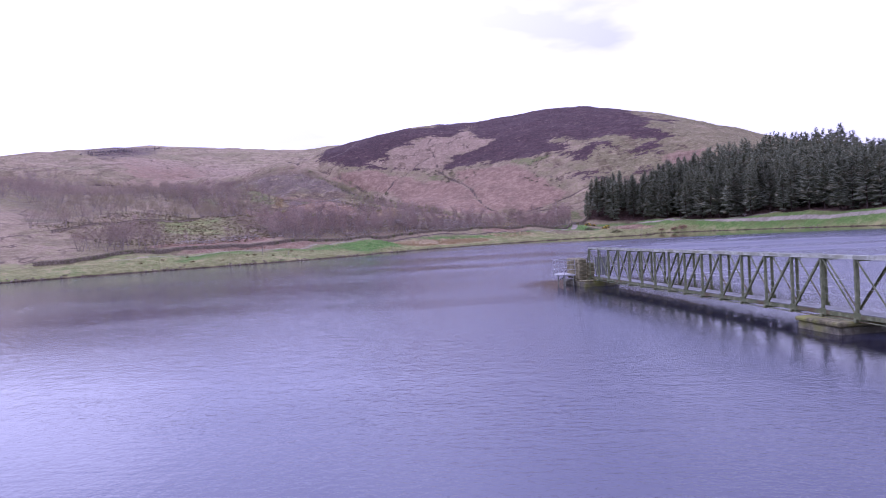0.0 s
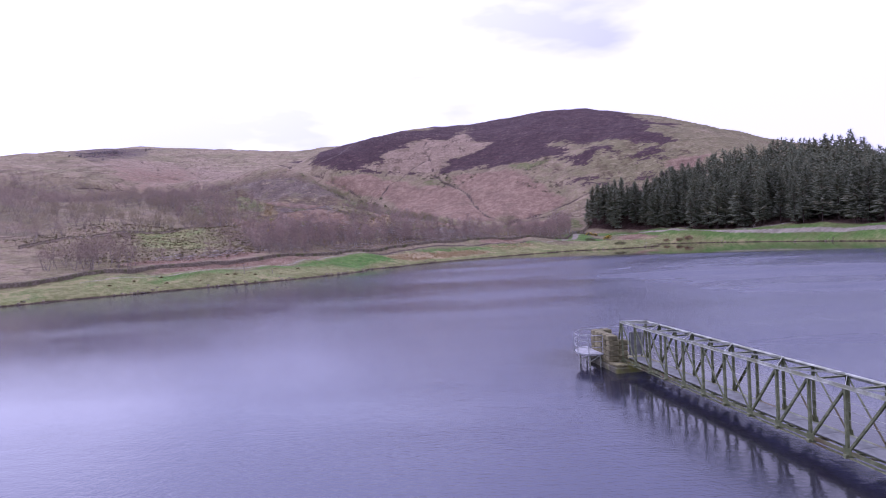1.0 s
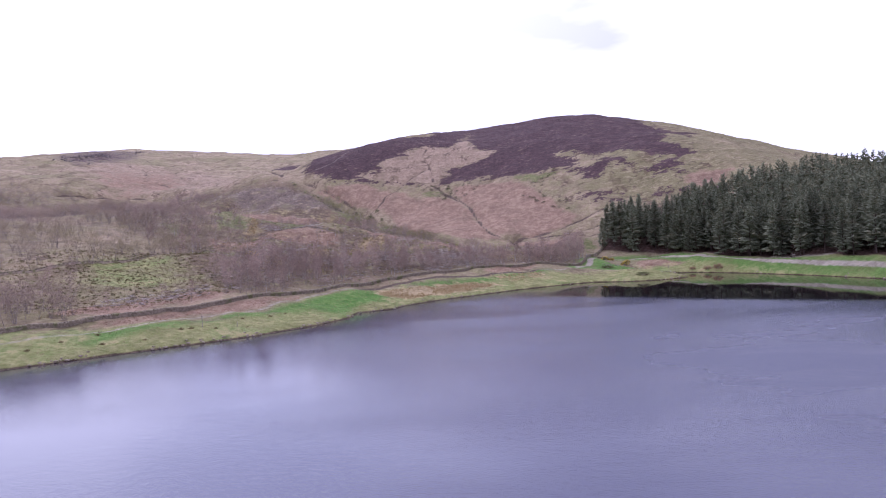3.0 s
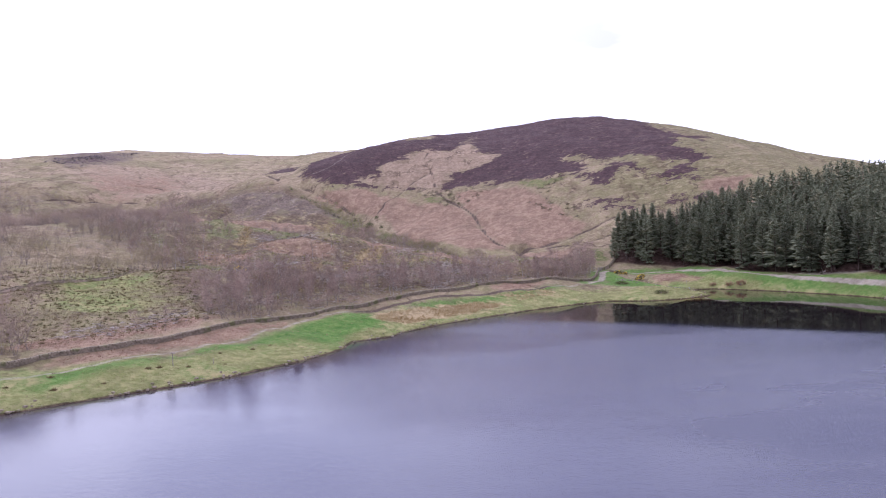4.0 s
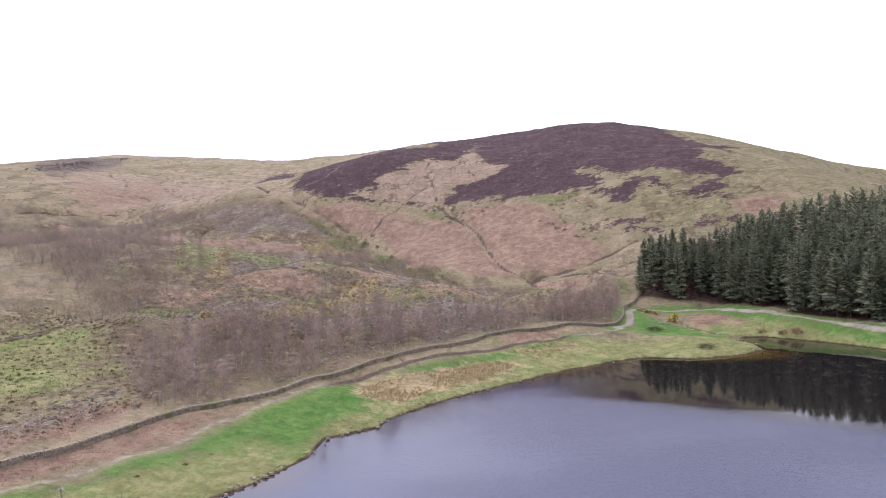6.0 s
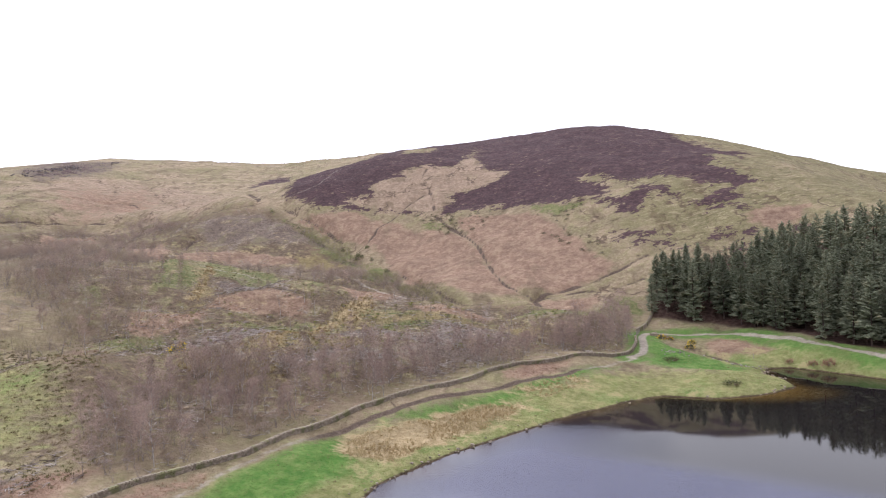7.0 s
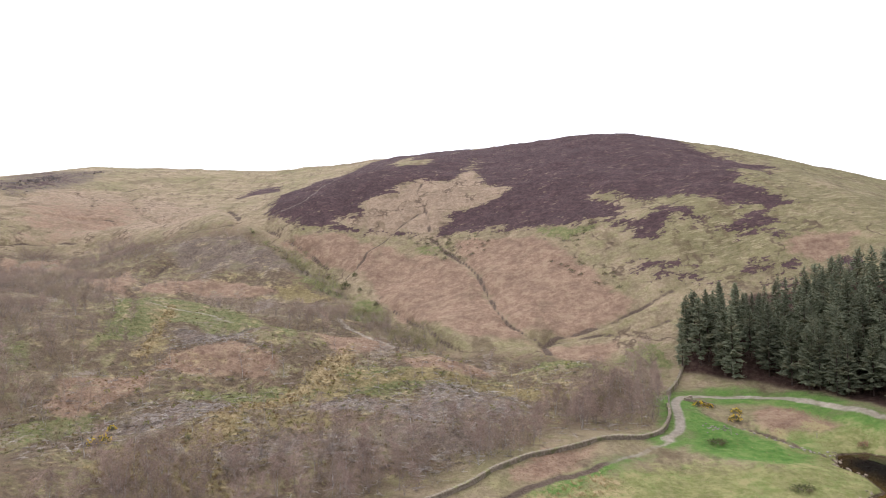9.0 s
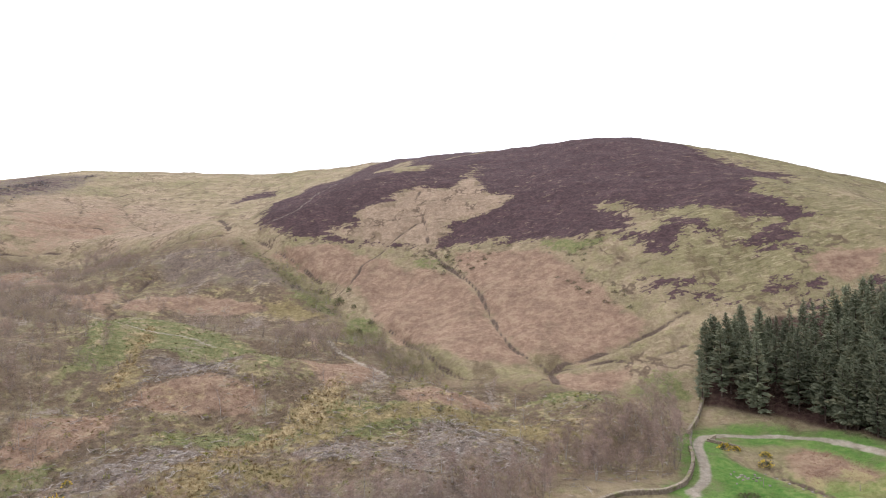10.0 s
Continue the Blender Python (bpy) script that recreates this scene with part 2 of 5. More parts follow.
def water_material():
    m = Mat("lake_water", 0.035, 0.5)
    m.p.inputs["IOR"].default_value = 1.333
    at = m.place()
    shallow = m.attr("zone_a")[0]
    calm_dark, wind = m.attr("zone_a")[1:3]
    # base colour carries reflections too: sky blue where rippled, near black where smooth
    m.color(m.mix(shallow, m.mix(calm_dark, (0.045, 0.048, 0.086), (0.011, 0.009, 0.008)), (0.085, 0.052, 0.016)))
    lanes = m.step(m.noise(0.035, 3, at=at, stretch=(0.6, 1.4, 1)), 0.35, 0.65)
    m.put(m.p.inputs["Roughness"], m.math("MULTIPLY_ADD", m.math("MULTIPLY", m.math("SUBTRACT", 1.0, calm_dark), m.math("MULTIPLY_ADD", lanes, 0.5, 0.5)), m.math("MULTIPLY_ADD", wind, 0.17, 0.06), 0.03))
    ripple = m.math("ADD", m.math("MULTIPLY", m.noise(4.6, 3, 0.6, at=at, stretch=(0.9, 1.1, 1)), 0.6), m.math("MULTIPLY", m.noise(1.1, 2, at=at, stretch=(0.9, 1.15, 1)), 0.6))
    rough = m.math("MULTIPLY", m.math("MULTIPLY_ADD", lanes, 0.5, 0.5), m.math("SUBTRACT", 1.0, calm_dark))
    m.bump(m.math("MULTIPLY", m.math("SUBTRACT", ripple, 0.6), m.math("MULTIPLY", rough, m.math("MULTIPLY_ADD", wind, 1.1, 0.55))), 0.8, 0.045)
    return m.m


M_GROUND = ground_material()
M_WATER = water_material()
M_STEEL = two_tone("weathered_green_steel", (0.1, 0.115, 0.052), (0.19, 0.205, 0.112), 3.0, 0.6, 0.2, 0.004, (0.11, 0.08, 0.04))
M_PALE_STEEL = two_tone("lichen_grey_steel", (0.23, 0.245, 0.185), (0.42, 0.435, 0.375), 3.5, 0.55, 0.2, 0.004, (0.22, 0.23, 0.15))
M_DECK = two_tone("grey_deck_plate", (0.12, 0.124, 0.12), (0.19, 0.194, 0.19), 2.0, 0.7, 0.2, 0.004)
M_WHITE = two_tone("white_paint", (0.26, 0.265, 0.26), (0.4, 0.405, 0.41), 4.0, 0.5, 0.1, 0.003)
M_PIER = two_tone("damp_pier_stone", (0.09, 0.085, 0.06), (0.2, 0.185, 0.13), 2.2, 0.9, 0.5, 0.03, (0.17, 0.17, 0.05))
M_MOSSY = two_tone("mossy_block_stone", (0.1, 0.092, 0.048), (0.235, 0.21, 0.115), 3.0, 0.95, 0.5, 0.03, (0.22, 0.225, 0.06), 0.2)
M_STONE = two_tone("dry_gritstone", (0.2, 0.16, 0.122), (0.33, 0.27, 0.21), 2.4, 0.95, 0.5, 0.03, (0.15, 0.145, 0.07), 0.3)
M_CAP = two_tone("pale_cap_stone", (0.165, 0.135, 0.102), (0.265, 0.222, 0.172), 2.4, 0.95, 0.5, 0.03, (0.2, 0.19, 0.1), 0.22)
M_BARK_DARK = two_tone("pine_bark", (0.06, 0.042, 0.036), (0.11, 0.08, 0.066), 4.0, 0.95, 0.5, 0.02)
M_BIRCH = two_tone("birch_bark", (0.22, 0.19, 0.17), (0.42, 0.39, 0.36), 5.0, 0.9, 0.3, 0.01, (0.07, 0.05, 0.05))
M_FINE_TWIG = two_tone("pink_brown_twigs", (0.24, 0.17, 0.142), (0.34, 0.255, 0.215), 0.8, 0.95, 0, third=(0.25, 0.2, 0.14), each=0.25, glow=0.3)
M_FAR_TWIG = two_tone("far_twigs", (0.23, 0.172, 0.142), (0.335, 0.26, 0.215), 0.05, 0.95, 0, third=(0.25, 0.21, 0.13), glow=0.35)
M_BUD_TWIG = two_tone("budding_twigs", (0.17, 0.155, 0.075), (0.25, 0.23, 0.12), 0.06, 0.95, 0, third=(0.2, 0.165, 0.12), glow=0.35)
M_BARE_BARK = two_tone("grey_brown_bark", (0.15, 0.12, 0.105), (0.27, 0.225, 0.2), 5.0, 0.95, 0.3, 0.01)
M_NEEDLE = two_tone("pine_needles", (0.122, 0.136, 0.088), (0.186, 0.2, 0.13), 1.6, 0.85, 0, third=(0.2, 0.19, 0.116), each=0.3, glow=0.42)
M_WOOD = two_tone("grey_weathered_wood", (0.15, 0.13, 0.11), (0.3, 0.27, 0.23), 6.0, 0.9, 0.3, 0.01)


# ---- ground ----
# shoreline of the reservoir, land to its outside
SHORE = [(-150, -30), (-125, 50), (-95, 95), (-68, 125), (-57, 135), (-48, 142.5), (-39.5, 150), (-31, 161), (-26, 171.5), (-25.6, 180.5),
         (-18.6, 185), (-17.6, 190), (-8, 202.5), (2, 212), (11, 220.5), (24, 230), (32, 234.3), (42, 231), (50.5, 232.5), (59.5, 238),
         (60, 245), (58, 250), (61, 256), (66.5, 256.5), (71, 252), (76, 246.5), (80, 241.5), (84, 235), (89, 227), (98, 206),
         (112, 160), (126, 90), (128, 10), (122, -30), (22, -38)]


def smooth(a, b, v):
    k = np.clip((v - a) / (b - a), 0, 1)
    return k * k * (3 - 2 * k)


def line_distance(x, y, pts, closed=False):
    """Distance to a polyline, and how far along it the nearest place lies."""
    best = np.full(np.shape(x), 1e9)
    along = np.zeros(np.shape(x))
    run = 0.0
    ends = list(zip(pts, pts[1:] + ([pts[0]] if closed else [])))
    for (ax, ay), (bx, by) in (e for e in ends if closed or e[0] is not pts[-1]):
        dx, dy = bx - ax, by - ay
        size = math.hypot(dx, dy)
        k = np.clip(((x - ax) * dx + (y - ay) * dy) / (size * size), 0, 1)
        d = np.hypot(x - ax - k * dx, y - ay - k * dy)
        near = d < best
        best = np.where(near, d, best)
        along = np.where(near, run + k * size, along)
        run += size
    return best, along


def inside(x, y, pts):
    odd = np.zeros(np.shape(x), bool)
    for (ax, ay), (bx, by) in zip(pts, pts[1:] + pts[:1]):
        if ay != by:
            odd ^= ((ay > y) != (by > y)) & (x < (bx - ax) * (y - ay) / (by - ay) + ax)
    return odd


def from_shore(x, y):
    """Metres inland of the waterline, negative over the water."""
    d, _ = line_distance(x, y, SHORE, True)
    return np.where(inside(x, y, SHORE), -d, d)


def bank(x, d):
    """Height of the shore: a low earth edge and a gentle slope, steeper under the track on the east side."""
    edge = 0.7 * (smooth(-1.6, 1.6, d) - 0.5)
    low = edge + 0.115 * np.minimum(d, 26) + 0.02 * np.clip(d - 26, 0, 300)
    high = edge + 4.0 * smooth(-1.5, 8, d) - 4.0 * smooth(-1.5, 8, 0 * d) + 0.05 * np.clip(d - 8, 0, 300)
    east = smooth(62, 76, x) * (1 - smooth(12, 60, d))
    return np.where(d < 0, edge + np.maximum(d * 0.22, -4), low + (high - low) * east)


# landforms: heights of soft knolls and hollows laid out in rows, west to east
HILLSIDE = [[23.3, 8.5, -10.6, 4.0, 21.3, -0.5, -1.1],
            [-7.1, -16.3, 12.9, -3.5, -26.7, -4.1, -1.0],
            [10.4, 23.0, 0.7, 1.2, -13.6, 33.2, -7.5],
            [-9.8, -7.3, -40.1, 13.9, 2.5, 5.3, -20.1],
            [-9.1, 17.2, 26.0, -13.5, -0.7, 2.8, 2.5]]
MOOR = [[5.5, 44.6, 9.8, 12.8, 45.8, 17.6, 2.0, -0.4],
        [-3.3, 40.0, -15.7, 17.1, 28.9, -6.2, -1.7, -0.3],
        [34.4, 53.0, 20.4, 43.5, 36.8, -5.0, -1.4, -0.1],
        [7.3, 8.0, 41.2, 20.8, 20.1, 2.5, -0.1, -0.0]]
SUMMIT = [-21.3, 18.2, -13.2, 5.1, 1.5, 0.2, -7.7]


def value_noise(x, y, size, seed):
    """Smooth noise from 0 to 1 with features of that many metres."""
    u, v = x / size, y / size
    i, j = np.floor(u).astype(np.int64), np.floor(v).astype(np.int64)
    fu, fv = u - i, v - j
    fu, fv = fu * fu * (3 - 2 * fu), fv * fv * (3 - 2 * fv)

    def lattice(a, b):
        h = (a * 374761393 + b * 668265263 + seed * 974711) & 0x7FFFFFFF
        h = ((h ^ (h >> 13)) * 1274126177) & 0x7FFFFFFF
        return ((h ^ (h >> 16)) & 0xFFFF) / 65535.0

    return (lattice(i, j) * (1 - fu) + lattice(i + 1, j) * fu) * (1 - fv) + (lattice(i, j + 1) * (1 - fu) + lattice(i + 1, j + 1) * fu) * fv


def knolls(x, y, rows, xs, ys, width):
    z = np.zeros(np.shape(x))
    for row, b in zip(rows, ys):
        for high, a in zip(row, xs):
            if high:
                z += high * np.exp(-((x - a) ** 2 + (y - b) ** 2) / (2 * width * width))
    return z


# streams, runnels and peat edges: line, half width, depth, how bare the ground is
DITCHES = [([(-32, 469), (-34, 459), (-31, 450), (-28.5, 441), (-26.5, 431), (-25.4, 421)], 1.6, 1.0, 0.82),
           ([(-24.6, 416), (-17, 401), (-11.6, 391), (-8.4, 386), (-5.4, 378), (-4, 371), (-1.8, 362), (1.4, 348), (4.3, 338), (8.6, 331), (12, 326.5), (13.7, 323.7), (14.7, 316)], 1.8, 1.2, 0.9),
           ([(13.7, 324), (18, 325.7), (27.5, 328), (33, 328.7), (40, 331), (46, 332.5), (54, 336)], 1.5, 0.9, 0.9),
           ([(-183, 609), (-102, 437), (-77, 411), (-64, 401), (-54, 381), (-31, 351), (-18, 325), (-12, 319)], 6.0, 3.0, 0.0),
           ([(46, 272), (48, 270), (52, 266), (55, 262), (57, 255), (59, 252)], 1.6, 1.0, 0.9),
           ([(-29, 441), (-32, 439), (-36.5, 433), (-41, 427), (-45, 421), (-49, 416.5), (-52, 413.5), (-52.5, 408), (-55, 403), (-59, 400)], 1.5, 1.2, 0.86),
           ([(16, 323.4), (30, 325), (36.6, 321.8), (44, 322.3), (50, 324)], 1.3, 0.7, 0.86),
           ([(36, 329), (37.5, 325), (36.6, 321.8)], 0.9, 0.5, 0.7),
           ([(-35, 365), (-29, 357), (-23, 345), (-16, 331), (-10.7, 324)], 1.5, 1.1, 0.92),
           ([(-140, 414), (-140, 406), (-134, 385), (-129.5, 368.5), (-127, 359)], 2.0, 1.8, 0.95),
           ([(-268, 457), (-257, 469), (-246, 479), (-238, 488), (-226, 489)], 1.9, 1.6, 0.94),
           ([(-338, 572), (-325, 579), (-312, 594), (-304, 620), (-281, 611)], 2.0, 1.4, 0.86),
           ([(-284, 520), (-260, 538), (-253, 550), (-241, 553), (-220, 530), (-203, 512)], 2.0, 1.6, 0.88),
           ([(-292, 673), (-264, 623), (-231, 573), (-211, 556), (-202, 537)], 2.0, 1.5, 0.82),
           ([(-314, 650), (-282, 604), (-270, 579), (-258, 552)], 1.9, 1.4, 0.84),
           ([(-162, 453), (-150, 453), (-134, 448), (-120, 447)], 1.6, 1.2, 0.84),
           ([(-225, 515), (-203, 490), (-195, 484), (-176, 470)], 2.0, 1.6, 0.86),
           ([(-223, 636), (-214, 667), (-212, 690)], 2.0, 1.4, 0.84),
           ([(-136, 480), (-129, 470), (-124, 459), (-120, 451)], 3.0, 2.2, 0.9),
           ([(-104, 444), (-97, 437), (-89, 430), (-82, 423.5), (-74, 415), (-68, 409)], 1.6, 1.4, 0.84)]


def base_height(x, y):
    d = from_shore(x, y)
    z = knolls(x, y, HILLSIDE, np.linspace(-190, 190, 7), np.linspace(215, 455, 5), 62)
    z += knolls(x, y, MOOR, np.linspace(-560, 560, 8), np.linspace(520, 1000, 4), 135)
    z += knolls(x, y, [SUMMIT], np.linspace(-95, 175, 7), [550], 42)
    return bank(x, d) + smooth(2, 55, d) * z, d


def height(x, y):
    """The ground's height above the water."""
    x, y = np.asarray(x, float), np.asarray(y, float)
    z, d = base_height(x, y)
    rough = smooth(1, 12, d)
    z = z + rough * ((value_noise(x, y, 17, 3) - 0.5) * 1.7 + (value_noise(x, y, 6.1, 5) - 0.5) * 0.8 + (value_noise(x, y, 2.3, 7) - 0.5) * 0.4)
    z = z + smooth(30, 90, d) * (1 - 0.85 * smooth(430, 510, y)) * ((value_noise(x, y, 46, 11) - 0.5) * 3.6 + np.abs(value_noise(x * 1.7, y * 0.5, 21, 13) - 0.5) * 3.0 - 0.75)
    z = z + cover(x, y, [SLOPE], 14) * ((value_noise(x, y, 27, 31) - 0.5) * 6.0 + (value_noise(x, y, 12, 33) - 0.5) * 3.0)
    far = smooth(-95, -150, x) * smooth(420, 470, y) * (1 - 0.85 * smooth(520, 600, y))
    z = z + far * ((value_noise(x * 0.6, y, 34, 41) - 0.5) * 9.0 + (value_noise(x * 0.5, y, 15, 43) - 0.5) * 5.0)
    for line, half, deep, _ in DITCHES:
        off, _ = line_distance(x, y, line)
        z = z - rough * deep * np.exp(-((off / half) ** 2))
    return z


def at_ground(x, y):
    return float(height(np.array([float(x)]), np.array([float(y)]))[0])


# ---- plant cover, as outlines on the plan ----
HEATHER = [[(-109, 458), (-107, 485), (-106, 515), (-106, 545), (-100, 582), (-70, 608), (-20, 612), (20, 612), (60, 605), (100, 560), (110, 500), (104, 475), (109, 456), (115, 439), (119, 420), (100, 410), (98, 401), (96, 393), (98, 388),
            (100, 379), (103, 367), (96, 366), (82, 376), (82, 381), (71, 389), (60, 395), (49, 411), (42, 416), (44, 408), (52, 396), (49, 387), (34, 389), (19, 400), (1, 410), (-19, 416), (-33, 421), (-62, 431), (-75, 434.5), (-86, 437), (-92, 444), (-101, 449)],
           [(44, 385), (50, 375), (50, 368), (57, 363), (60, 369), (65, 373), (69, 366), (75, 366), (70, 377), (64, 384), (60, 381), (56, 379)],
           [(76, 359), (78, 356), (84, 352), (87, 353), (94, 356), (95, 360), (91, 365), (86, 366), (86, 361)],
           [(86, 351), (89, 347), (92, 350)], [(97, 329), (100, 325), (106, 331), (101, 331)], [(45, 348), (52, 347), (55, 350), (49, 353)],
           [(-158, 684), (-152, 710), (-140, 722), (-127, 729), (-118, 746), (-113, 760), (-108, 820), (-40, 870), (40, 870), (70, 700), (-60, 640), (-120, 640)],
           [(-202, 660), (-206, 700), (-204, 717), (-179, 735), (-160, 738), (-160, 728), (-172, 710), (-195, 691)]]
HEATHER_GAPS = [[(-72.5, 440), (-63.5, 439.5), (-57, 441), (-61.5, 450), (-53, 453), (-43, 456.5), (-46, 463.5), (-33, 472), (-17, 468), (-7, 492), (-1, 457), (12, 446.5), (1, 436), (-16, 434), (-18, 424), (-23, 415), (-40, 425), (-56, 429)], [(-72, 556), (-57, 547), (-43, 521), (-31, 524), (-31, 504), (-47, 496)], [(-13, 489), (-10, 530), (-2, 520), (-3, 487), (-9, 468)], [(-98, 722), (-84, 732), (-76, 745), (-50, 742), (-44, 720), (-70, 700), (-94, 705)]]
PATCHY_HEATHER = [[(77, 345), (97, 335), (92, 322), (77, 320), (72, 334)], [(104, 491), (118, 470), (126, 418), (110, 398), (96, 423)], [(40, 360), (60, 352), (72, 340), (66, 330), (48, 338)], [(-25, 500), (5, 520), (10, 480), (-8, 470)]]
BRACKEN = [[(-94, 432), (-64, 428), (-43, 414), (-15, 395), (-4, 372), (-1, 351), (12, 323), (-9, 331), (-32, 358), (-54, 401), (-70, 411)],
           [(-15, 409), (17, 393), (27, 375), (35, 352), (43, 335), (40, 331), (18, 326), (7, 336), (-1, 359), (-6, 379)],
           [(13, 321), (33, 320), (29, 307), (16, 310)], [(92, 346), (100, 346), (110, 341), (106, 335), (95, 332), (89, 339)],
           [(-283, 520), (-308, 594), (-270, 581), (-282, 655), (-217, 549), (-216, 501), (-238, 493), (-251, 476)],
           [(-233, 450), (-175, 423), (-162, 398), (-196, 419)], [(-161, 391), (-151, 403), (-136, 382), (-129, 358), (-148, 369)], [(-134, 387), (-113, 385), (-116, 371), (-127, 367)],
           [(-92, 264), (-84, 274), (-75, 272), (-74, 264), (-82, 252)], [(-78, 275), (-78, 288), (-67, 284), (-66, 277)],
           [(-65, 148), (-62, 156), (-54, 168), (-48, 176), (-40, 187), (-39, 184), (-46, 168), (-53, 157)],
           [(1, 238), (8, 249), (18, 253), (12, 242), (2, 235)], [(53, 274), (58, 278), (63, 275), (67, 265), (54, 265)],
           [(-74, 155), (-70, 166), (-60, 180), (-52, 183), (-57, 170), (-66, 155)]]
SLOPE = [(-53, 185), (-70, 195), (-100, 250), (-260, 430), (-240, 480), (-105, 438), (-50, 372), (-10, 318), (30, 310), (36, 285), (31, 268), (8, 256), (-20, 226), (-34, 203)]
GREEN = [[(-62, 145), (-49, 158), (-44, 168), (-39, 178), (-36, 187), (-26, 204), (-22, 201), (-22, 190), (-26, 184), (-27, 173), (-34, 174), (-43, 162), (-54, 148), (-60, 140)],
         [(-19, 212), (-9, 222), (-2, 226), (21, 249), (29, 252), (13, 237), (-2, 222), (-10, 215)], [(36, 262), (39, 275), (46, 270), (56, 252), (48, 246), (34, 252)],
         [(44, 284), (54, 285), (66, 276), (74, 262), (83, 246), (80, 244), (70, 262), (58, 280), (46, 280)]]
FRESH = [[(-99, 335), (-78, 327), (-61, 312), (-68, 309), (-86, 317)], [(-85, 240), (-83, 250), (-77, 246), (-76, 238)], [(2, 302), (11, 308), (27, 304), (25, 297), (10, 300)], [(28, 309), (44, 317), (46, 303), (40, 297), (31, 305)], [(-111, 440), (-99, 432), (-79, 413), (-50, 379), (-70, 388), (-86, 411), (-102, 428)], [(10, 400), (22, 400), (44, 384), (30, 372), (20, 385)],
         [(-41, 288), (-22, 293), (0, 296), (-4, 289), (-21, 284), (-38, 277)], [(-88, 180), (-100, 200), (-98, 225), (-75, 215), (-60, 195), (-70, 176)]]
BRASH = [[(-71, 238), (-74, 248), (-75, 258), (-68, 262), (-62, 260), (-54, 262), (-53, 251), (-60, 245), (-66, 242), (-66, 236)], [(-85, 300), (-67, 304), (-54, 289), (-72, 288), (-78, 286)],
         [(-48, 253), (-42, 249), (-37, 243), (-25, 244), (-23, 236), (-49, 231), (-49, 237), (-46, 242)],
         [(-23, 276), (-14, 288), (0, 286), (10, 273), (1, 262), (-12, 260), (-28, 259), (-35, 262), (-31, 248), (-20, 242), (-2, 249), (-4, 241), (-28, 235), (-36, 267)],
         [(-72, 160), (-73, 169), (-66, 176), (-61, 189), (-56, 177), (-65, 165)]]
RUSHES = [[(-24, 197), (-24, 204), (-18, 210), (-12, 214), (-3, 223), (4, 224), (1, 217), (-4, 210), (-12, 203), (-16, 197)], [(-50, 239), (-52, 245), (-53, 264), (-44, 279), (-37, 304), (-33, 287), (-41, 269), (-48, 257), (-47, 242)],
          [(-85, 283), (-92, 308), (-101, 337), (-94, 326), (-87, 302), (-82, 283)], [(2, 231), (16, 242), (19, 238), (9, 229)]]
PINK = [[(-90, 254), (-89, 266), (-77, 274), (-76, 260), (-80, 250), (-84, 250)], [(-77, 285), (-66, 291), (-51, 286), (-51, 280), (-61, 278), (-71, 275)], [(-242, 451), (-212, 450), (-166, 401), (-211, 409)], [(-130, 392), (-100, 392), (-80, 385), (-94, 376), (-120, 376)], [(-25, 298), (-13, 304), (0, 302), (-3, 297), (-19, 290)], [(-49, 311), (-35, 324), (-27, 308), (-38, 292)]]
OLIVE = [[(-118, 333), (-108, 358), (-87, 346), (-56, 317), (-66, 303), (-88, 308), (-92, 294), (-95, 282)], [(-66, 269), (-57, 275), (-45, 277), (-32, 290), (-13, 291), (3, 295), (0, 285), (-22, 277), (-38, 269), (-52, 262), (-63, 259)], [(-90, 245), (-84, 250), (-79, 257), (-74, 255), (-74, 241), (-78, 236), (-83, 235)],
         [(-91, 423), (-71, 404), (-60, 395), (-64, 391), (-75, 400), (-88, 414)], [(-51, 383), (-38, 367), (-33, 346), (-40, 330), (-50, 348)], [(-36, 415), (-18, 410), (-13, 391), (-29, 399)], [(6, 409), (29, 394), (29, 375), (22, 386)], [(-60, 306), (-53, 318), (-50, 297), (-54, 293)], [(-120, 286), (-109, 283), (-100, 268), (-104, 264)]]
OCHRE = [[(-52, 253), (-40, 260), (-27, 262), (-33, 248), (-42, 239), (-52, 238), (-57, 241)], [(-96, 314), (-96, 324), (-83, 296), (-78, 278), (-82, 277)], [(-89, 391), (-68, 388), (-57, 379), (-73, 373)], [(-64, 236), (-45, 236), (-39, 226), (-52, 223), (-64, 228)],
         [(-45, 281), (-34, 285), (-23, 291), (-4, 295), (14, 288), (24, 284), (22, 279), (7, 280), (-10, 283), (-27, 280), (-38, 264)]]
PALE_BRASH = [[(-67, 258), (-55, 262), (-51, 258), (-57, 249), (-62, 250)], [(-45, 248), (-40, 252), (-34, 245), (-31, 239), (-36, 238), (-42, 243)], [(-39, 264), (-29, 271), (-12, 274), (2, 276), (-1, 268), (-20, 262), (-36, 259)], [(-87, 305), (-73, 308), (-59, 300), (-66, 291), (-77, 293)]]
DARK_SCRUB = [[(-150, 433), (-141, 438), (-116, 436), (-96, 424), (-77, 409), (-65, 396), (-85, 401), (-108, 400), (-129, 406)], [(-74, 252), (-67, 258), (-62, 250), (-57, 248), (-61, 236), (-67, 238)], [(-30, 252), (-11, 260), (2, 259), (-1, 246), (-18, 243), (-28, 242)]]
SPIT_LAWN = [(33, 239), (46, 253), (57, 271), (62, 268), (64, 257), (55, 244), (48, 244), (39, 238)]
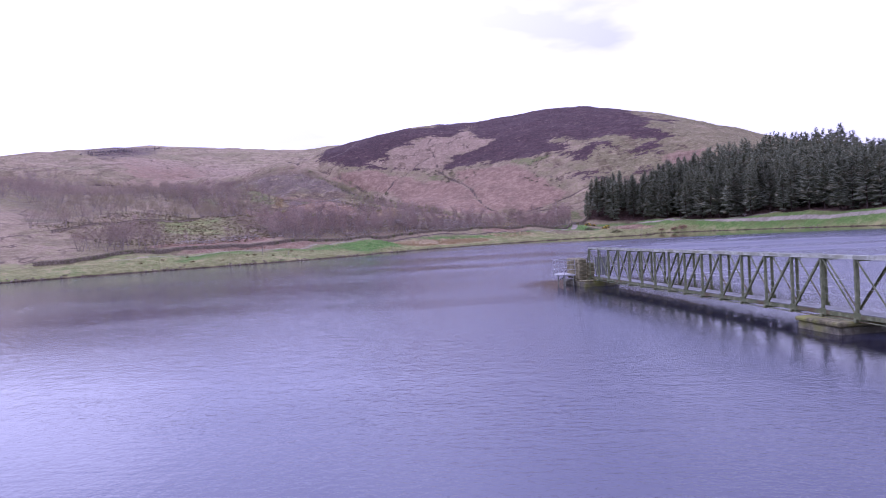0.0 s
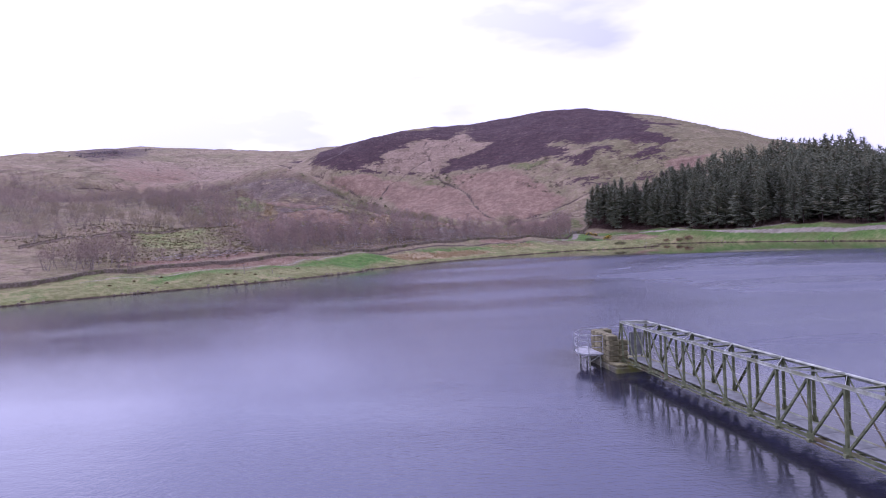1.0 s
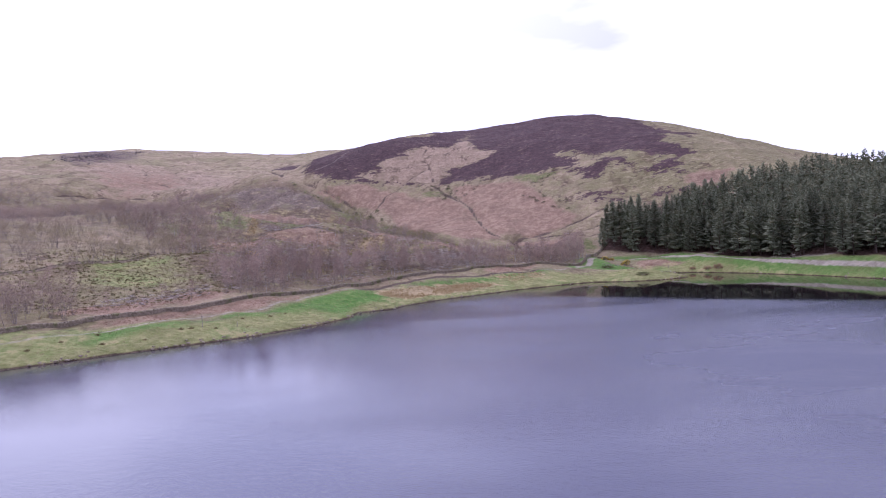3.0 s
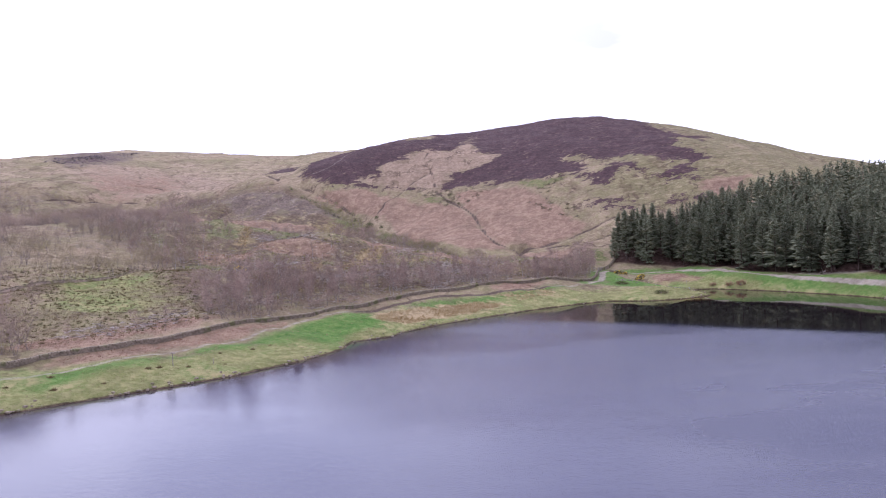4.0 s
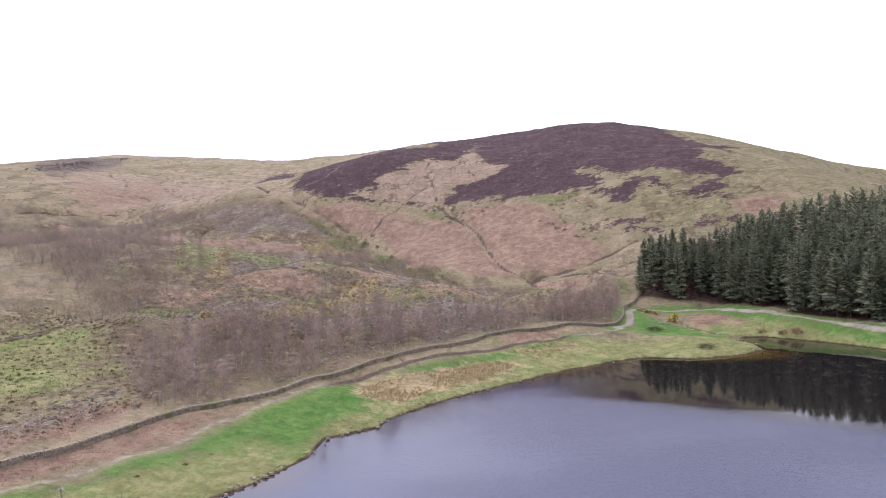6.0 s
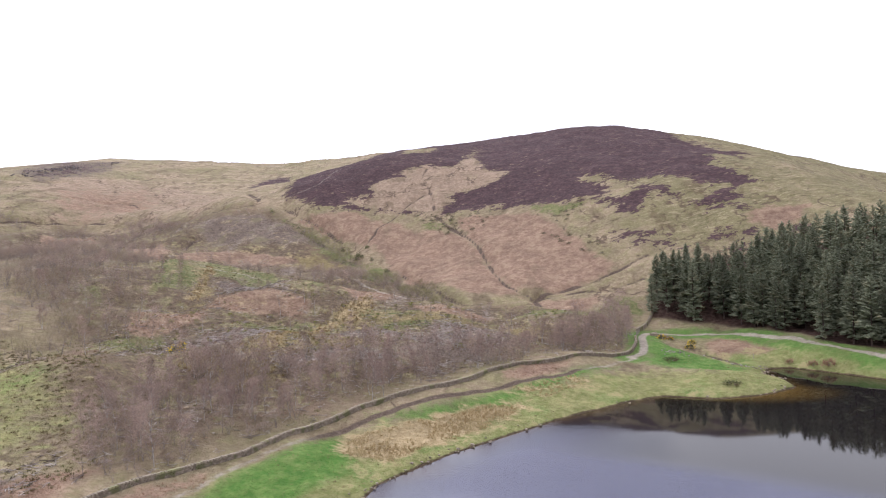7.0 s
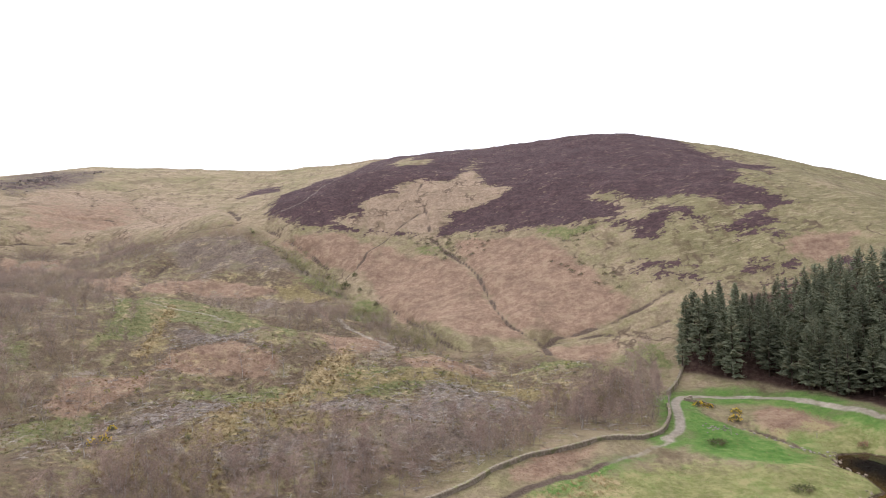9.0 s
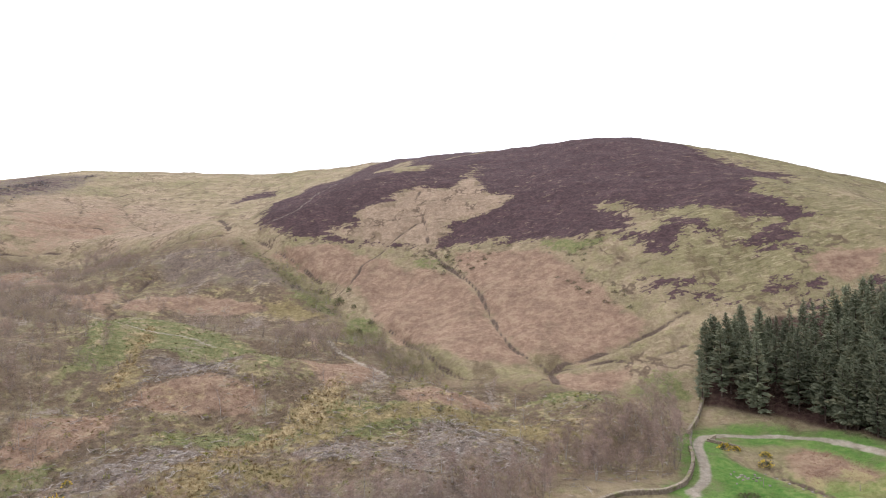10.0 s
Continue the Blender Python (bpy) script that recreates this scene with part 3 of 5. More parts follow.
WOODS = [[(-124, 240), (-200, 330), (-240, 420), (-237, 470), (-170, 425), (-125, 330), (-93, 268), (-99, 245)],
         [(-211, 409), (-166, 371), (-113, 313), (-102, 302), (-91, 284), (-93, 266), (-93, 257), (-97, 255), (-140, 270)],
         [(-215, 486), (-192, 483), (-156, 430), (-153, 413), (-182, 438)],
         [(-122, 379), (-104, 389), (-76, 372), (-53, 361), (-29, 326), (-36, 317), (-53, 327), (-59, 315), (-83, 335), (-105, 344)],
         [(-69, 396), (-34, 365), (-12, 327), (-13, 303), (-25, 298), (-39, 309), (-54, 365)],
         [(-85, 302), (-69, 306), (-58, 300), (-59, 288), (-76, 290)], [(-257, 471), (-229, 481), (-212, 450), (-233, 438)],
         [(-100, 172), (-118, 168), (-150, 190), (-215, 290), (-300, 420), (-330, 470), (-257, 471), (-233, 438), (-205, 335), (-124, 240), (-108, 215)]]
LEFT_MOOR = [(-330, 520), (-360, 640), (-250, 680), (-160, 600), (-120, 470), (-150, 440), (-220, 480)]
CRAG = [(-402, 683), (-372, 762), (-347, 735), (-327, 661), (-325, 577), (-360, 600)]
FOOTPATH = [(-72, 135), (-64, 143), (-58, 150), (-54, 155), (-50, 159), (-46, 167), (-41, 176), (-38, 187), (-32, 196), (-26, 206), (-21, 213), (-13, 221), (-3, 228), (7, 237), (16, 243), (25, 251), (33, 258)]
TRACK = [(31, 258), (34, 261.5), (36.3, 266), (37.3, 273), (38.5, 279.5), (41.5, 284), (46, 286.5), (52, 287), (58.5, 285), (64, 280.5), (69, 273), (76, 259.5), (82, 249.5), (88, 238.5), (94, 227), (104, 203), (120, 160), (136, 90)]


HILL_PATH = [(-112, 452), (-101, 453.5), (-96, 455.5), (-89, 460), (-87, 468.5), (-85, 477), (-79, 489), (-77, 512)]
FAR_PATH = [(-124, 690), (-116, 718), (-112, 745), (-108, 790)]
RIDGE_PATH = [(-146, 361), (-136, 358), (-128, 353), (-118, 342), (-104, 326), (-96, 328), (-92, 331), (-84, 329), (-77, 324)]
MOOR_TRACK = [(-60, 360), (-54, 348), (-46, 332), (-36, 321), (-27, 308)]


def round_line(line, times=2):
    """Cut the corners of a line, so that it runs in a curve."""
    for _ in range(times):
        out = [line[0]]
        for a, b in zip(line, line[1:]):
            out += [(a[0] * 0.75 + b[0] * 0.25, a[1] * 0.75 + b[1] * 0.25), (a[0] * 0.25 + b[0] * 0.75, a[1] * 0.25 + b[1] * 0.75)]
        line = out + [line[-1]]
    return line


TRACK, FOOTPATH = round_line(TRACK, 3), round_line(FOOTPATH, 3)


def cover(x, y, outlines, soft):
    """1 well inside any of the outlines, 0 well outside, 0.5 on the line."""
    w = np.zeros(np.shape(x))
    for pts in outlines:
        lo, hi = np.min(pts, 0) - 3 * soft, np.max(pts, 0) + 3 * soft
        near = (x > lo[0]) & (x < hi[0]) & (y > lo[1]) & (y < hi[1])
        d, _ = line_distance(x[near], y[near], pts, True)
        k = np.clip(0.5 + np.where(inside(x[near], y[near], pts), d, -d) / (2 * soft), 0, 1)
        w[near] = np.maximum(w[near], k)
    return w


def along(x, y, line, half, soft):
    d, _ = line_distance(x, y, line)
    return np.clip(0.5 + (half - d) / (2 * soft), 0, 1)


FOREST = [(46, 300), (60, 293.5), (70, 281), (78, 264), (87, 251), (94, 238), (101, 222), (112, 190), (150, 150), (190, 300), (120, 312), (104, 316), (90, 322), (72, 326), (56, 320), (49, 311)]


def grow(lo, hi, step, far, rate):
    """Grid lines: even from lo to hi, then wider and wider to +-far."""
    mid = list(np.arange(lo, hi + step / 2, step))
    up, down, s = [mid[-1]], [mid[0]], step
    while up[-1] < far or down[-1] > -far:
        s *= rate
        up.append(min(up[-1] + s, far)), down.append(max(down[-1] - s, -far))
    return np.unique(np.round(down[:0:-1] + mid + up[1:], 3))


def sheet(name, xs, ys, z_of, material, zones):
    """A grid over the plan with its heights, and its cover weights as colour attributes."""
    gx, gy = np.meshgrid(xs, ys)
    x, y = gx.ravel(), gy.ravel()
    nx, ny = len(xs), len(ys)
    mesh = bpy.data.meshes.new(name)
    i = (np.arange(ny - 1)[:, None] * nx + np.arange(nx - 1)[None, :]).ravel()
    quads = np.stack([i, i + 1, i + 1 + nx, i + nx], 1)
    mesh.vertices.add(nx * ny)
    mesh.vertices.foreach_set("co", np.stack([x, y, z_of(x, y)], 1).ravel().astype(np.float32))
    mesh.loops.add(quads.size)
    mesh.loops.foreach_set("vertex_index", quads.ravel().astype(np.int32))
    mesh.polygons.add(len(quads))
    mesh.polygons.foreach_set("loop_start", np.arange(0, quads.size, 4, dtype=np.int32))
    mesh.polygons.foreach_set("use_smooth", np.ones(len(quads), bool))
    for key, cols in zones(x, y).items():
        a = mesh.attributes.new(key, "FLOAT_COLOR", "POINT")
        a.data.foreach_set("color", np.stack(cols, 1).ravel().astype(np.float32))
    mesh.update()
    mesh.validate()
    mesh.materials.append(material)
    return new(name, mesh)


def ground_zones(x, y):
    heather = np.minimum(np.maximum(cover(x, y, HEATHER, 7), np.maximum(0.46 * cover(x, y, PATCHY_HEATHER, 6), 0.5 * cover(x, y, [CRAG], 14))), 1 - np.maximum(cover(x, y, HEATHER_GAPS[:2] + HEATHER_GAPS[3:], 5), 0.56 * cover(x, y, HEATHER_GAPS[2:3], 6)))
    ditch = np.zeros(np.shape(x))
    for line, half, _, bare in DITCHES:
        if bare:
            # the banks widen and close in, with gaps where the turf reaches over
            wide = half * (0.16 + 0.55 * value_noise(x, y, 5.3, 51))
            ditch = np.maximum(ditch, bare * along(x, y, line, wide, 0.9))
    ditch = np.maximum(ditch, 0.92 * along(x, y, FOOTPATH, 0.75, 0.8) * smooth(-34, -27, x) * smooth(24, 16, x))
    slope = cover(x, y, [SLOPE], 12)
    d = from_shore(x, y)
    shore = np.clip(1.25 - np.maximum(d, 0) / 18, 0, 1) * smooth(-4, -1, d) * (1 - smooth(290, 310, y))
    shore = np.maximum(shore, 0.6 * cover(x, y, FRESH[-1:], 6))
    path = np.maximum(0.92 * along(x, y, FOOTPATH, 0.42, 0.9), along(x, y, TRACK, 0.95, 0.8))
    path = np.maximum(path, 0.5 * cover(x, y, [[(82, 251), (90, 240), (96, 230), (100, 232), (93, 246), (86, 254)]], 1.5))
    for line, worn in ((HILL_PATH, 0.6), (FAR_PATH, 0.6), (RIDGE_PATH, 0.84), (MOOR_TRACK, 0.95)):
        path = np.maximum(path, worn * along(x, y, line, 0.8, 1.1))
    fresh = np.max([0.85 * cover(x, y, FRESH[:5] + FRESH[6:-1], 6), 0.6 * cover(x, y, FRESH[5:6], 6), 0.85 * cover(x, y, OLIVE[:5] + OLIVE[7:], 5), 0.62 * cover(x, y, OLIVE[5:7], 7), 0.4 * slope], 0)
    return {"zone_a": (heather, np.maximum(np.maximum(np.maximum(cover(x, y, BRACKEN[:4] + BRACKEN[6:], 4.5), 0.72 * cover(x, y, BRACKEN[4:6], 26)), cover(x, y, PINK, 3.5)), 0.33 * slope), np.maximum(np.maximum(cover(x, y, GREEN, 4.5), 0.62 * along(x, y, TRACK, 6.0, 3.0)), 0.5 * cover(x, y, [SPIT_LAWN], 5)), np.maximum(0.62 * cover(x, y, BRASH, 5), np.maximum(0.95 * cover(x, y, PALE_BRASH, 4), 0.3 * slope))),
            "zone_b": (path, np.maximum(np.maximum(cover(x, y, RUSHES[:1], 4), 0.72 * cover(x, y, RUSHES[1:], 4)), 0.25 * slope), ditch, cover(x, y, [FOREST], 2.5)),
            "zone_d": (slope, np.maximum(np.maximum(0.9 * cover(x, y, DARK_SCRUB, 7), 0.95 * cover(x, y, [CRAG], 16)), np.maximum(0.3 * slope, 0.45 * cover(x, y, WOODS, 9))), 0.8 * cover(x, y, OCHRE, 5), np.ones(np.shape(x))),
            "zone_c": (fresh, smooth(40, 75, x) * smooth(320, 350, y), shore, np.maximum(cover(x, y, HEATHER_GAPS[:1], 8), 0.66 * cover(x, y, [LEFT_MOOR], 40)))}


def level(x, y):
    return np.full(np.shape(x), -0.2)


def water_zones(x, y):
    d = from_shore(x, y)
    spit = np.hypot((x - 53) / 15, (y - 234) / 8)
    shallow = np.clip(1 - spit, 0, 1) * 1.1 + np.clip(1 + d / 3, 0, 1) * 0.5
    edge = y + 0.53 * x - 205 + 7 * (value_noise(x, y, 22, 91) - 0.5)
    # smooth bay below the pines, coloured darker to deepen their reflection
    calm_dark = 0.97 * smooth(-3, 4, edge) * smooth(0, 24, x) + 0.5 * smooth(-9, -2, d)
    # smooth water beside the bridge, also darkened for its reflection, except close in
    beside, _ = line_distance(x, y, [(10.9, 53.5), (30.4, -37.3)])
    calm_dark = np.maximum(calm_dark, 0.8 * (1 - smooth(2, 7, beside)) * smooth(0.2, 1.4, beside - 0.3))
    one = np.ones(np.shape(x))
    # the breeze reaches the open east side of the lake
    wind = smooth(-22, 16, x + 0.1 * (y - 40)) * smooth(230, 170, y)
    wind = wind + 0.7 * smooth(12, 40, x) * smooth(175, 120, y)
    return {"zone_a": (np.clip(shallow, 0, 1), np.clip(calm_dark, 0, 1), wind, one)}


xs = grow(-105, 110, 1.1, 4600, 1.09)
xs = np.unique(np.concatenate([xs[xs < -330], np.arange(-328, -106, 1.9), xs[xs > -106]]))
ys = np.concatenate([grow(118, 345, 1.1, 4600, 1.1)])
ys = np.unique(np.concatenate([ys[ys <= 345], np.arange(346.3, 480, 1.3), np.arange(480, 640, 2.2), ys[ys > 640]]))
ground = tagged(sheet("ground", xs, ys, height, M_GROUND, ground_zones), "Rolling moor of straw grass, dark heather and rusty bracken", "ground", kind="structure")
wx = np.unique(np.concatenate([np.arange(-190, 150, 8.0), np.arange(0, 100, 2.0), np.arange(2, 34, 0.8)]))
wy = np.unique(np.concatenate([np.arange(-60, 285, 8.0), np.arange(140, 262, 2.0), np.arange(-44, 64, 1.0)]))
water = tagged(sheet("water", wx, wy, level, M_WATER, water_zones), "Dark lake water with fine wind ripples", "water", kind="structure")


# ---- helpers for things ----
def mesh_from(name, verts, faces, material, smooth_faces=False):
    mesh = bpy.data.meshes.new(name)
    mesh.from_pydata([tuple(v) for v in verts], [], [tuple(f) for f in faces])
    if smooth_faces:
        mesh.polygons.foreach_set("use_smooth", np.ones(len(mesh.polygons), bool))
    mesh.materials.append(material)
    mesh.update()
    return mesh


def part(name, bm, material, parent, label=""):
    """Link a bmesh as one mesh object under a thing or a part."""
    mesh = bpy.data.meshes.new(name)
    bm.to_mesh(mesh)
    bm.free()
    mesh.materials.append(material)
    ob = new(name, mesh)
    ob.parent = parent
    return tagged(ob, label)


def shared(name, mesh, parent, m=None):
    ob = new(name, mesh)
    ob.parent = parent
    if m is not None:
        ob.matrix_local = m
    return ob


def box(bm, lo, hi, bevel=0.0, m=None):
    """A bevelled block between two corners, in a bmesh."""
    size = [b - a for a, b in zip(lo, hi)]
    mid = [(a + b) / 2 for a, b in zip(lo, hi)]
    made = bmesh.ops.create_cube(bm, size=1.0, matrix=(m or Matrix()) @ Matrix.Translation(mid) @ Matrix.Diagonal((*size, 1)))["verts"]
    if bevel:
        edges = list({e for v in made for e in v.link_edges})
        bmesh.ops.bevel(bm, geom=edges, offset=bevel, segments=1, affect="EDGES")
    return bm


def bar(bm, a, b, wide, high=None, round_=0):
    """A bar from a to b: an angle-free box section, or a round one of so many sides."""
    a, b = Vector(a), Vector(b)
    way = b - a
    turn = way.to_track_quat("Z", "X").to_matrix().to_4x4()
    m = Matrix.Translation((a + b) / 2) @ turn
    if round_:
        bmesh.ops.create_cone(bm, cap_ends=True, segments=round_, radius1=wide / 2, radius2=wide / 2, depth=way.length, matrix=m)
    else:
        bmesh.ops.create_cube(bm, size=1.0, matrix=m @ Matrix.Diagonal((wide, high or wide, way.length, 1)))
    return bm


def angle_bar(bm, a, b, leg, thick, side):
    """A steel angle from a to b: two thin flanges at right angles."""
    a, b, side = Vector(a), Vector(b), Vector(side).normalized()
    way = (b - a).normalized()
    up = way.cross(side).normalized()
    for d1, d2 in ((side, up), (up, side)):
        mid = (a + b) / 2 + d1 * leg / 2
        m = Matrix((d1, d2, way)).transposed().to_4x4()
        m.translation = mid
        bmesh.ops.create_cube(bm, size=1.0, matrix=m @ Matrix.Diagonal((leg, thick, (b - a).length, 1)))
    return bm


def thing(name, x, y, z, turn=0.0, label="", category="", group=""):
    ob = new(name)
    ob.matrix_world = pose(x, y, z, 0, 0, turn)
    return tagged(ob, label, category, group)


# ---- footbridge: lattice trusses along the local -y axis from its outer end ----
PANEL, WIDE, LOW, HIGH = 1.66, 1.45, 0.34, 2.36
PANELS = 54
BRIDGE_TURN = math.degrees(math.atan2(0.216, 0.976))
bridge = thing("footbridge", 10.24, 50.54, 0, BRIDGE_TURN, "Weathered green steel lattice truss footbridge on stone piers", "footbridge")
for side in (0, 1):
    x = side * WIDE
    inward = (1 - 2 * side, 0, 0)
    bm = bmesh.new()
    angle_bar(bm, (x, 0.05, HIGH), (x, -PANELS * PANEL, HIGH), 0.12, 0.014, inward)
    box(bm, (x - 0.06, -PANELS * PANEL, HIGH), (x + 0.06, 0.05, HIGH + 0.018))
    part("top_chord", bm, M_PALE_STEEL, bridge, "pale lichened steel top rail")
    bm = bmesh.new()
    angle_bar(bm, (x, 0.05, LOW), (x, -PANELS * PANEL, LOW), 0.13, 0.016, inward)
    box(bm, (x - 0.065, -PANELS * PANEL, LOW - 0.1), (x + 0.065, 0.05, LOW - 0.086))
    part("bottom_chord", bm, M_STEEL, bridge)
    bm = angle_bar(bmesh.new(), (x, 0, LOW), (x, 0, HIGH), 0.085, 0.012, inward)
    post = part("post", bm, M_STEEL, bridge)
    for k in range(1, PANELS + 1):
        shared("post", post.data, bridge, pose(0, -k * PANEL, 0))
    lean = {}
    for k in range(PANELS):
        span = k % 14
        up_near = span >= 7
        up_near = up_near != bool(side)
        key = up_near
        if key not in lean:
            a, b = ((x, 0, LOW), (x, -PANEL, HIGH)) if up_near else ((x, 0, HIGH), (x, -PANEL, LOW))
            ob = part("diagonal", angle_bar(bmesh.new(), a, b, 0.07, 0.011, inward), M_STEEL, bridge)
            ob.matrix_local = pose(0, -k * PANEL, 0)
            lean[key] = ob.data
        else:
            shared("diagonal", lean[key], bridge, pose(0, -k * PANEL, 0))
    for z in (0.85, 1.15, 1.45) if side else ():
        bm = bar(bmesh.new(), (x + inward[0] * 0.1, 0, z), (x + inward[0] * 0.1, -PANELS * PANEL, z), 0.018, round_=6)
        part("guard_wire", bm, M_PALE_STEEL, bridge)
gusset_bm = box(bmesh.new(), (-0.012, -0.17, LOW - 0.06), (0.004, 0.17, LOW + 0.2), 0.004)
gusset = part("gusset_plate", gusset_bm, M_STEEL, bridge)
cross = part("cross_beam", box(bmesh.new(), (-0.12, -0.06, LOW - 0.12), (WIDE + 0.12, 0.06, LOW), 0.01), M_STEEL, bridge)
tie = part("top_tie", angle_bar(bmesh.new(), (0, 0, HIGH - 0.01), (WIDE, 0, HIGH - 0.01), 0.07, 0.01, (0, -1, 0)), M_STEEL, bridge)
brace = part("top_brace", bar(bmesh.new(), (0.04, -0.05, HIGH + 0.03), (WIDE - 0.04, -PANEL + 0.05, HIGH + 0.03), 0.06, 0.012), M_PALE_STEEL, bridge)
floor_brace = part("floor_brace", bar(bmesh.new(), (0.04, -0.05, LOW - 0.05), (WIDE - 0.04, -PANEL + 0.05, LOW - 0.05), 0.06, 0.012), M_STEEL, bridge)
deck = part("deck_plate", box(bmesh.new(), (0.34, -PANEL + 0.008, 0.41), (WIDE - 0.34, -0.008, 0.445), 0.008), M_DECK, bridge, "grey steel walkway plate")
flip = Matrix.Translation((WIDE, 0, 0)) @ Matrix.Diagonal((-1, 1, 1, 1))
for k in range(PANELS + 1):
    m = pose(0, -k * PANEL, 0)
    if k:
        shared("gusset_plate", gusset.data, bridge, m)
        shared("cross_beam", cross.data, bridge, m)
        shared("top_tie", tie.data, bridge, m)
        if k < PANELS:
            shared("deck_plate", deck.data, bridge, m)
            shared("top_brace", brace.data, bridge, m @ flip if k % 2 else m)
            shared("floor_brace", floor_brace.data, bridge, m @ flip if k % 2 else m)
for k in range(1, PANELS):
    shared("gusset_plate", gusset.data, bridge, pose(0, -k * PANEL, 0) @ pose(WIDE, 0, 0))
joist = part("deck_joist", box(bmesh.new(), (0.38, -PANELS * PANEL, LOW + 0.0), (0.46, 0, 0.408)), M_STEEL, bridge)
shared("deck_joist", joist.data, bridge, pose(WIDE - 0.84, 0, 0))


# ---- piers, valve pier and platform at the outer end ----
bm = box(bmesh.new(), (-0.6, -24.8, -2.5), (WIDE + 0.6, -22.6, 0.06), 0.06)
part("pier_base", bm, M_PIER, bridge, "dark waterlogged stone pier")
bm = box(bmesh.new(), (-0.66, -24.86, 0.06), (WIDE + 0.66, -22.54, 0.23), 0.05)
part("pier_cap", bm, M_MOSSY, bridge, "mossy brown pier cap")
for s in (47.0, 70.5):
    part("pier_base", box(bmesh.new(), (-0.75, -s - 1.1, -4.2), (WIDE + 0.75, -s + 1.1, 0.2), 0.06), M_PIER, bridge)
bm = box(bmesh.new(), (-0.75, -0.9, -3.2), (WIDE + 0.35, 3.2, 0.12), 0.08)
part("end_pier", bm, M_PIER, bridge, "dark wet stone pier with yellow moss")
bm = box(bmesh.new(), (-0.72, -0.85, 0.12), (WIDE + 0.3, 1.2, 0.24), 0.03)
part("end_ledge", bm, M_MOSSY, bridge, "moss-covered stone ledge")
bm = bmesh.new()
bar(bm, (0.02, 0.3, HIGH + 0.02), (WIDE, -0.25, HIGH + 0.02), 0.1, 0.1)
part("end_beam", bm, M_PALE_STEEL, bridge)
for x in (0.0, WIDE):
    part("end_brace", bar(bmesh.new(), (x, 0.05, HIGH), (x, 0.75, 0.3), 0.07), M_STEEL, bridge)
part("end_panel", box(bmesh.new(), (0.55, 0.28, 0.5), (WIDE - 0.1, 0.34, 1.75), 0.01), M_DECK, bridge, "dark closed gate panel")
for x in (0.62, 0.95, 1.28):
    part("gate_bar", bar(bmesh.new(), (x, 0.26, 0.5), (x, 0.26, 1.8), 0.04), M_PALE_STEEL, bridge)

# rounded stone blocks of the old valve house, in courses
valve = thing("valve_pier", 10.24, 50.54, 0, BRIDGE_TURN, "Mossy block-built parapet wall on the bridge's end pier", "stone parapet")
rng = np.random.default_rng(12)
bm = bmesh.new()
box(bm, (-0.29, -0.27, 0), (0.29, 0.27, 0.3), 0.055)
block = bpy.data.meshes.new("stone_block")
bm.to_mesh(block)
bm.free()
block.materials.append(M_MOSSY)
columns = [(-0.45, 0.3, 5), (-0.45, 0.86, 5), (-0.44, 1.42, 5), (-0.43, 1.98, 5), (-0.42, 2.54, 5), (0.13, 2.58, 5), (0.1, 0.3, 4)]
for x, y, courses in columns:
    for k in range(courses):
        shared("stone_block", block, valve, pose(x + rng.uniform(-0.02, 0.02), y + rng.uniform(-0.02, 0.02), 0.24 + k * 0.285, 0, 0, 90 + rng.uniform(-3, 3)))

platform = thing("railed_platform", 10.24, 50.54, 0, BRIDGE_TURN, "White railed steel viewing platform on legs above the water", "platform")
ring = [(-0.75, 0.9), (-1.55, 0.95), (-1.95, 1.6), (-1.8, 2.6), (-1.15, 3.45), (0.2, 3.55), (1.75, 3.3)]
bm = bmesh.new()
top = [bm.verts.new((x, y, 0.6)) for x, y in ring[:6] + [(-0.75, 3.4)]]
bm.faces.new(top)
solid = bmesh.ops.extrude_face_region(bm, geom=bm.faces[:])
bmesh.ops.translate(bm, vec=(0, 0, -0.09), verts=[v for v in solid["geom"] if isinstance(v, bmesh.types.BMVert)])
bmesh.ops.recalc_face_normals(bm, faces=bm.faces[:])
part("floor_plate", bm, M_WHITE, platform)
for z in (1.62, 1.28, 0.95):
    bm = bmesh.new()
    for a, b in zip(ring, ring[1:]):
        bar(bm, (*a, z), (*b, z), 0.045, round_=6)
    part("rail", bm, M_WHITE, platform)
for x, y in ring:
    part("rail_post", bar(bmesh.new(), (x, y, 0.52), (x, y, 1.63), 0.05, round_=6), M_WHITE, platform)
for x, y in ((-0.85, 1.05), (-1.45, 1.15), (-1.5, 2.5), (-0.85, 3.2)):
    part("leg", bar(bmesh.new(), (x, y, -2.2), (x, y, 0.52), 0.09, round_=8), M_PALE_STEEL, platform)
part("leg_brace", bar(bmesh.new(), (-1.45, 1.15, 0.1), (-0.85, 1.05, 0.5), 0.05), M_PALE_STEEL, platform)
part("leg_brace", bar(bmesh.new(), (-1.45, 1.15, 0.5), (-1.5, 2.5, 0.05), 0.05), M_PALE_STEEL, platform)


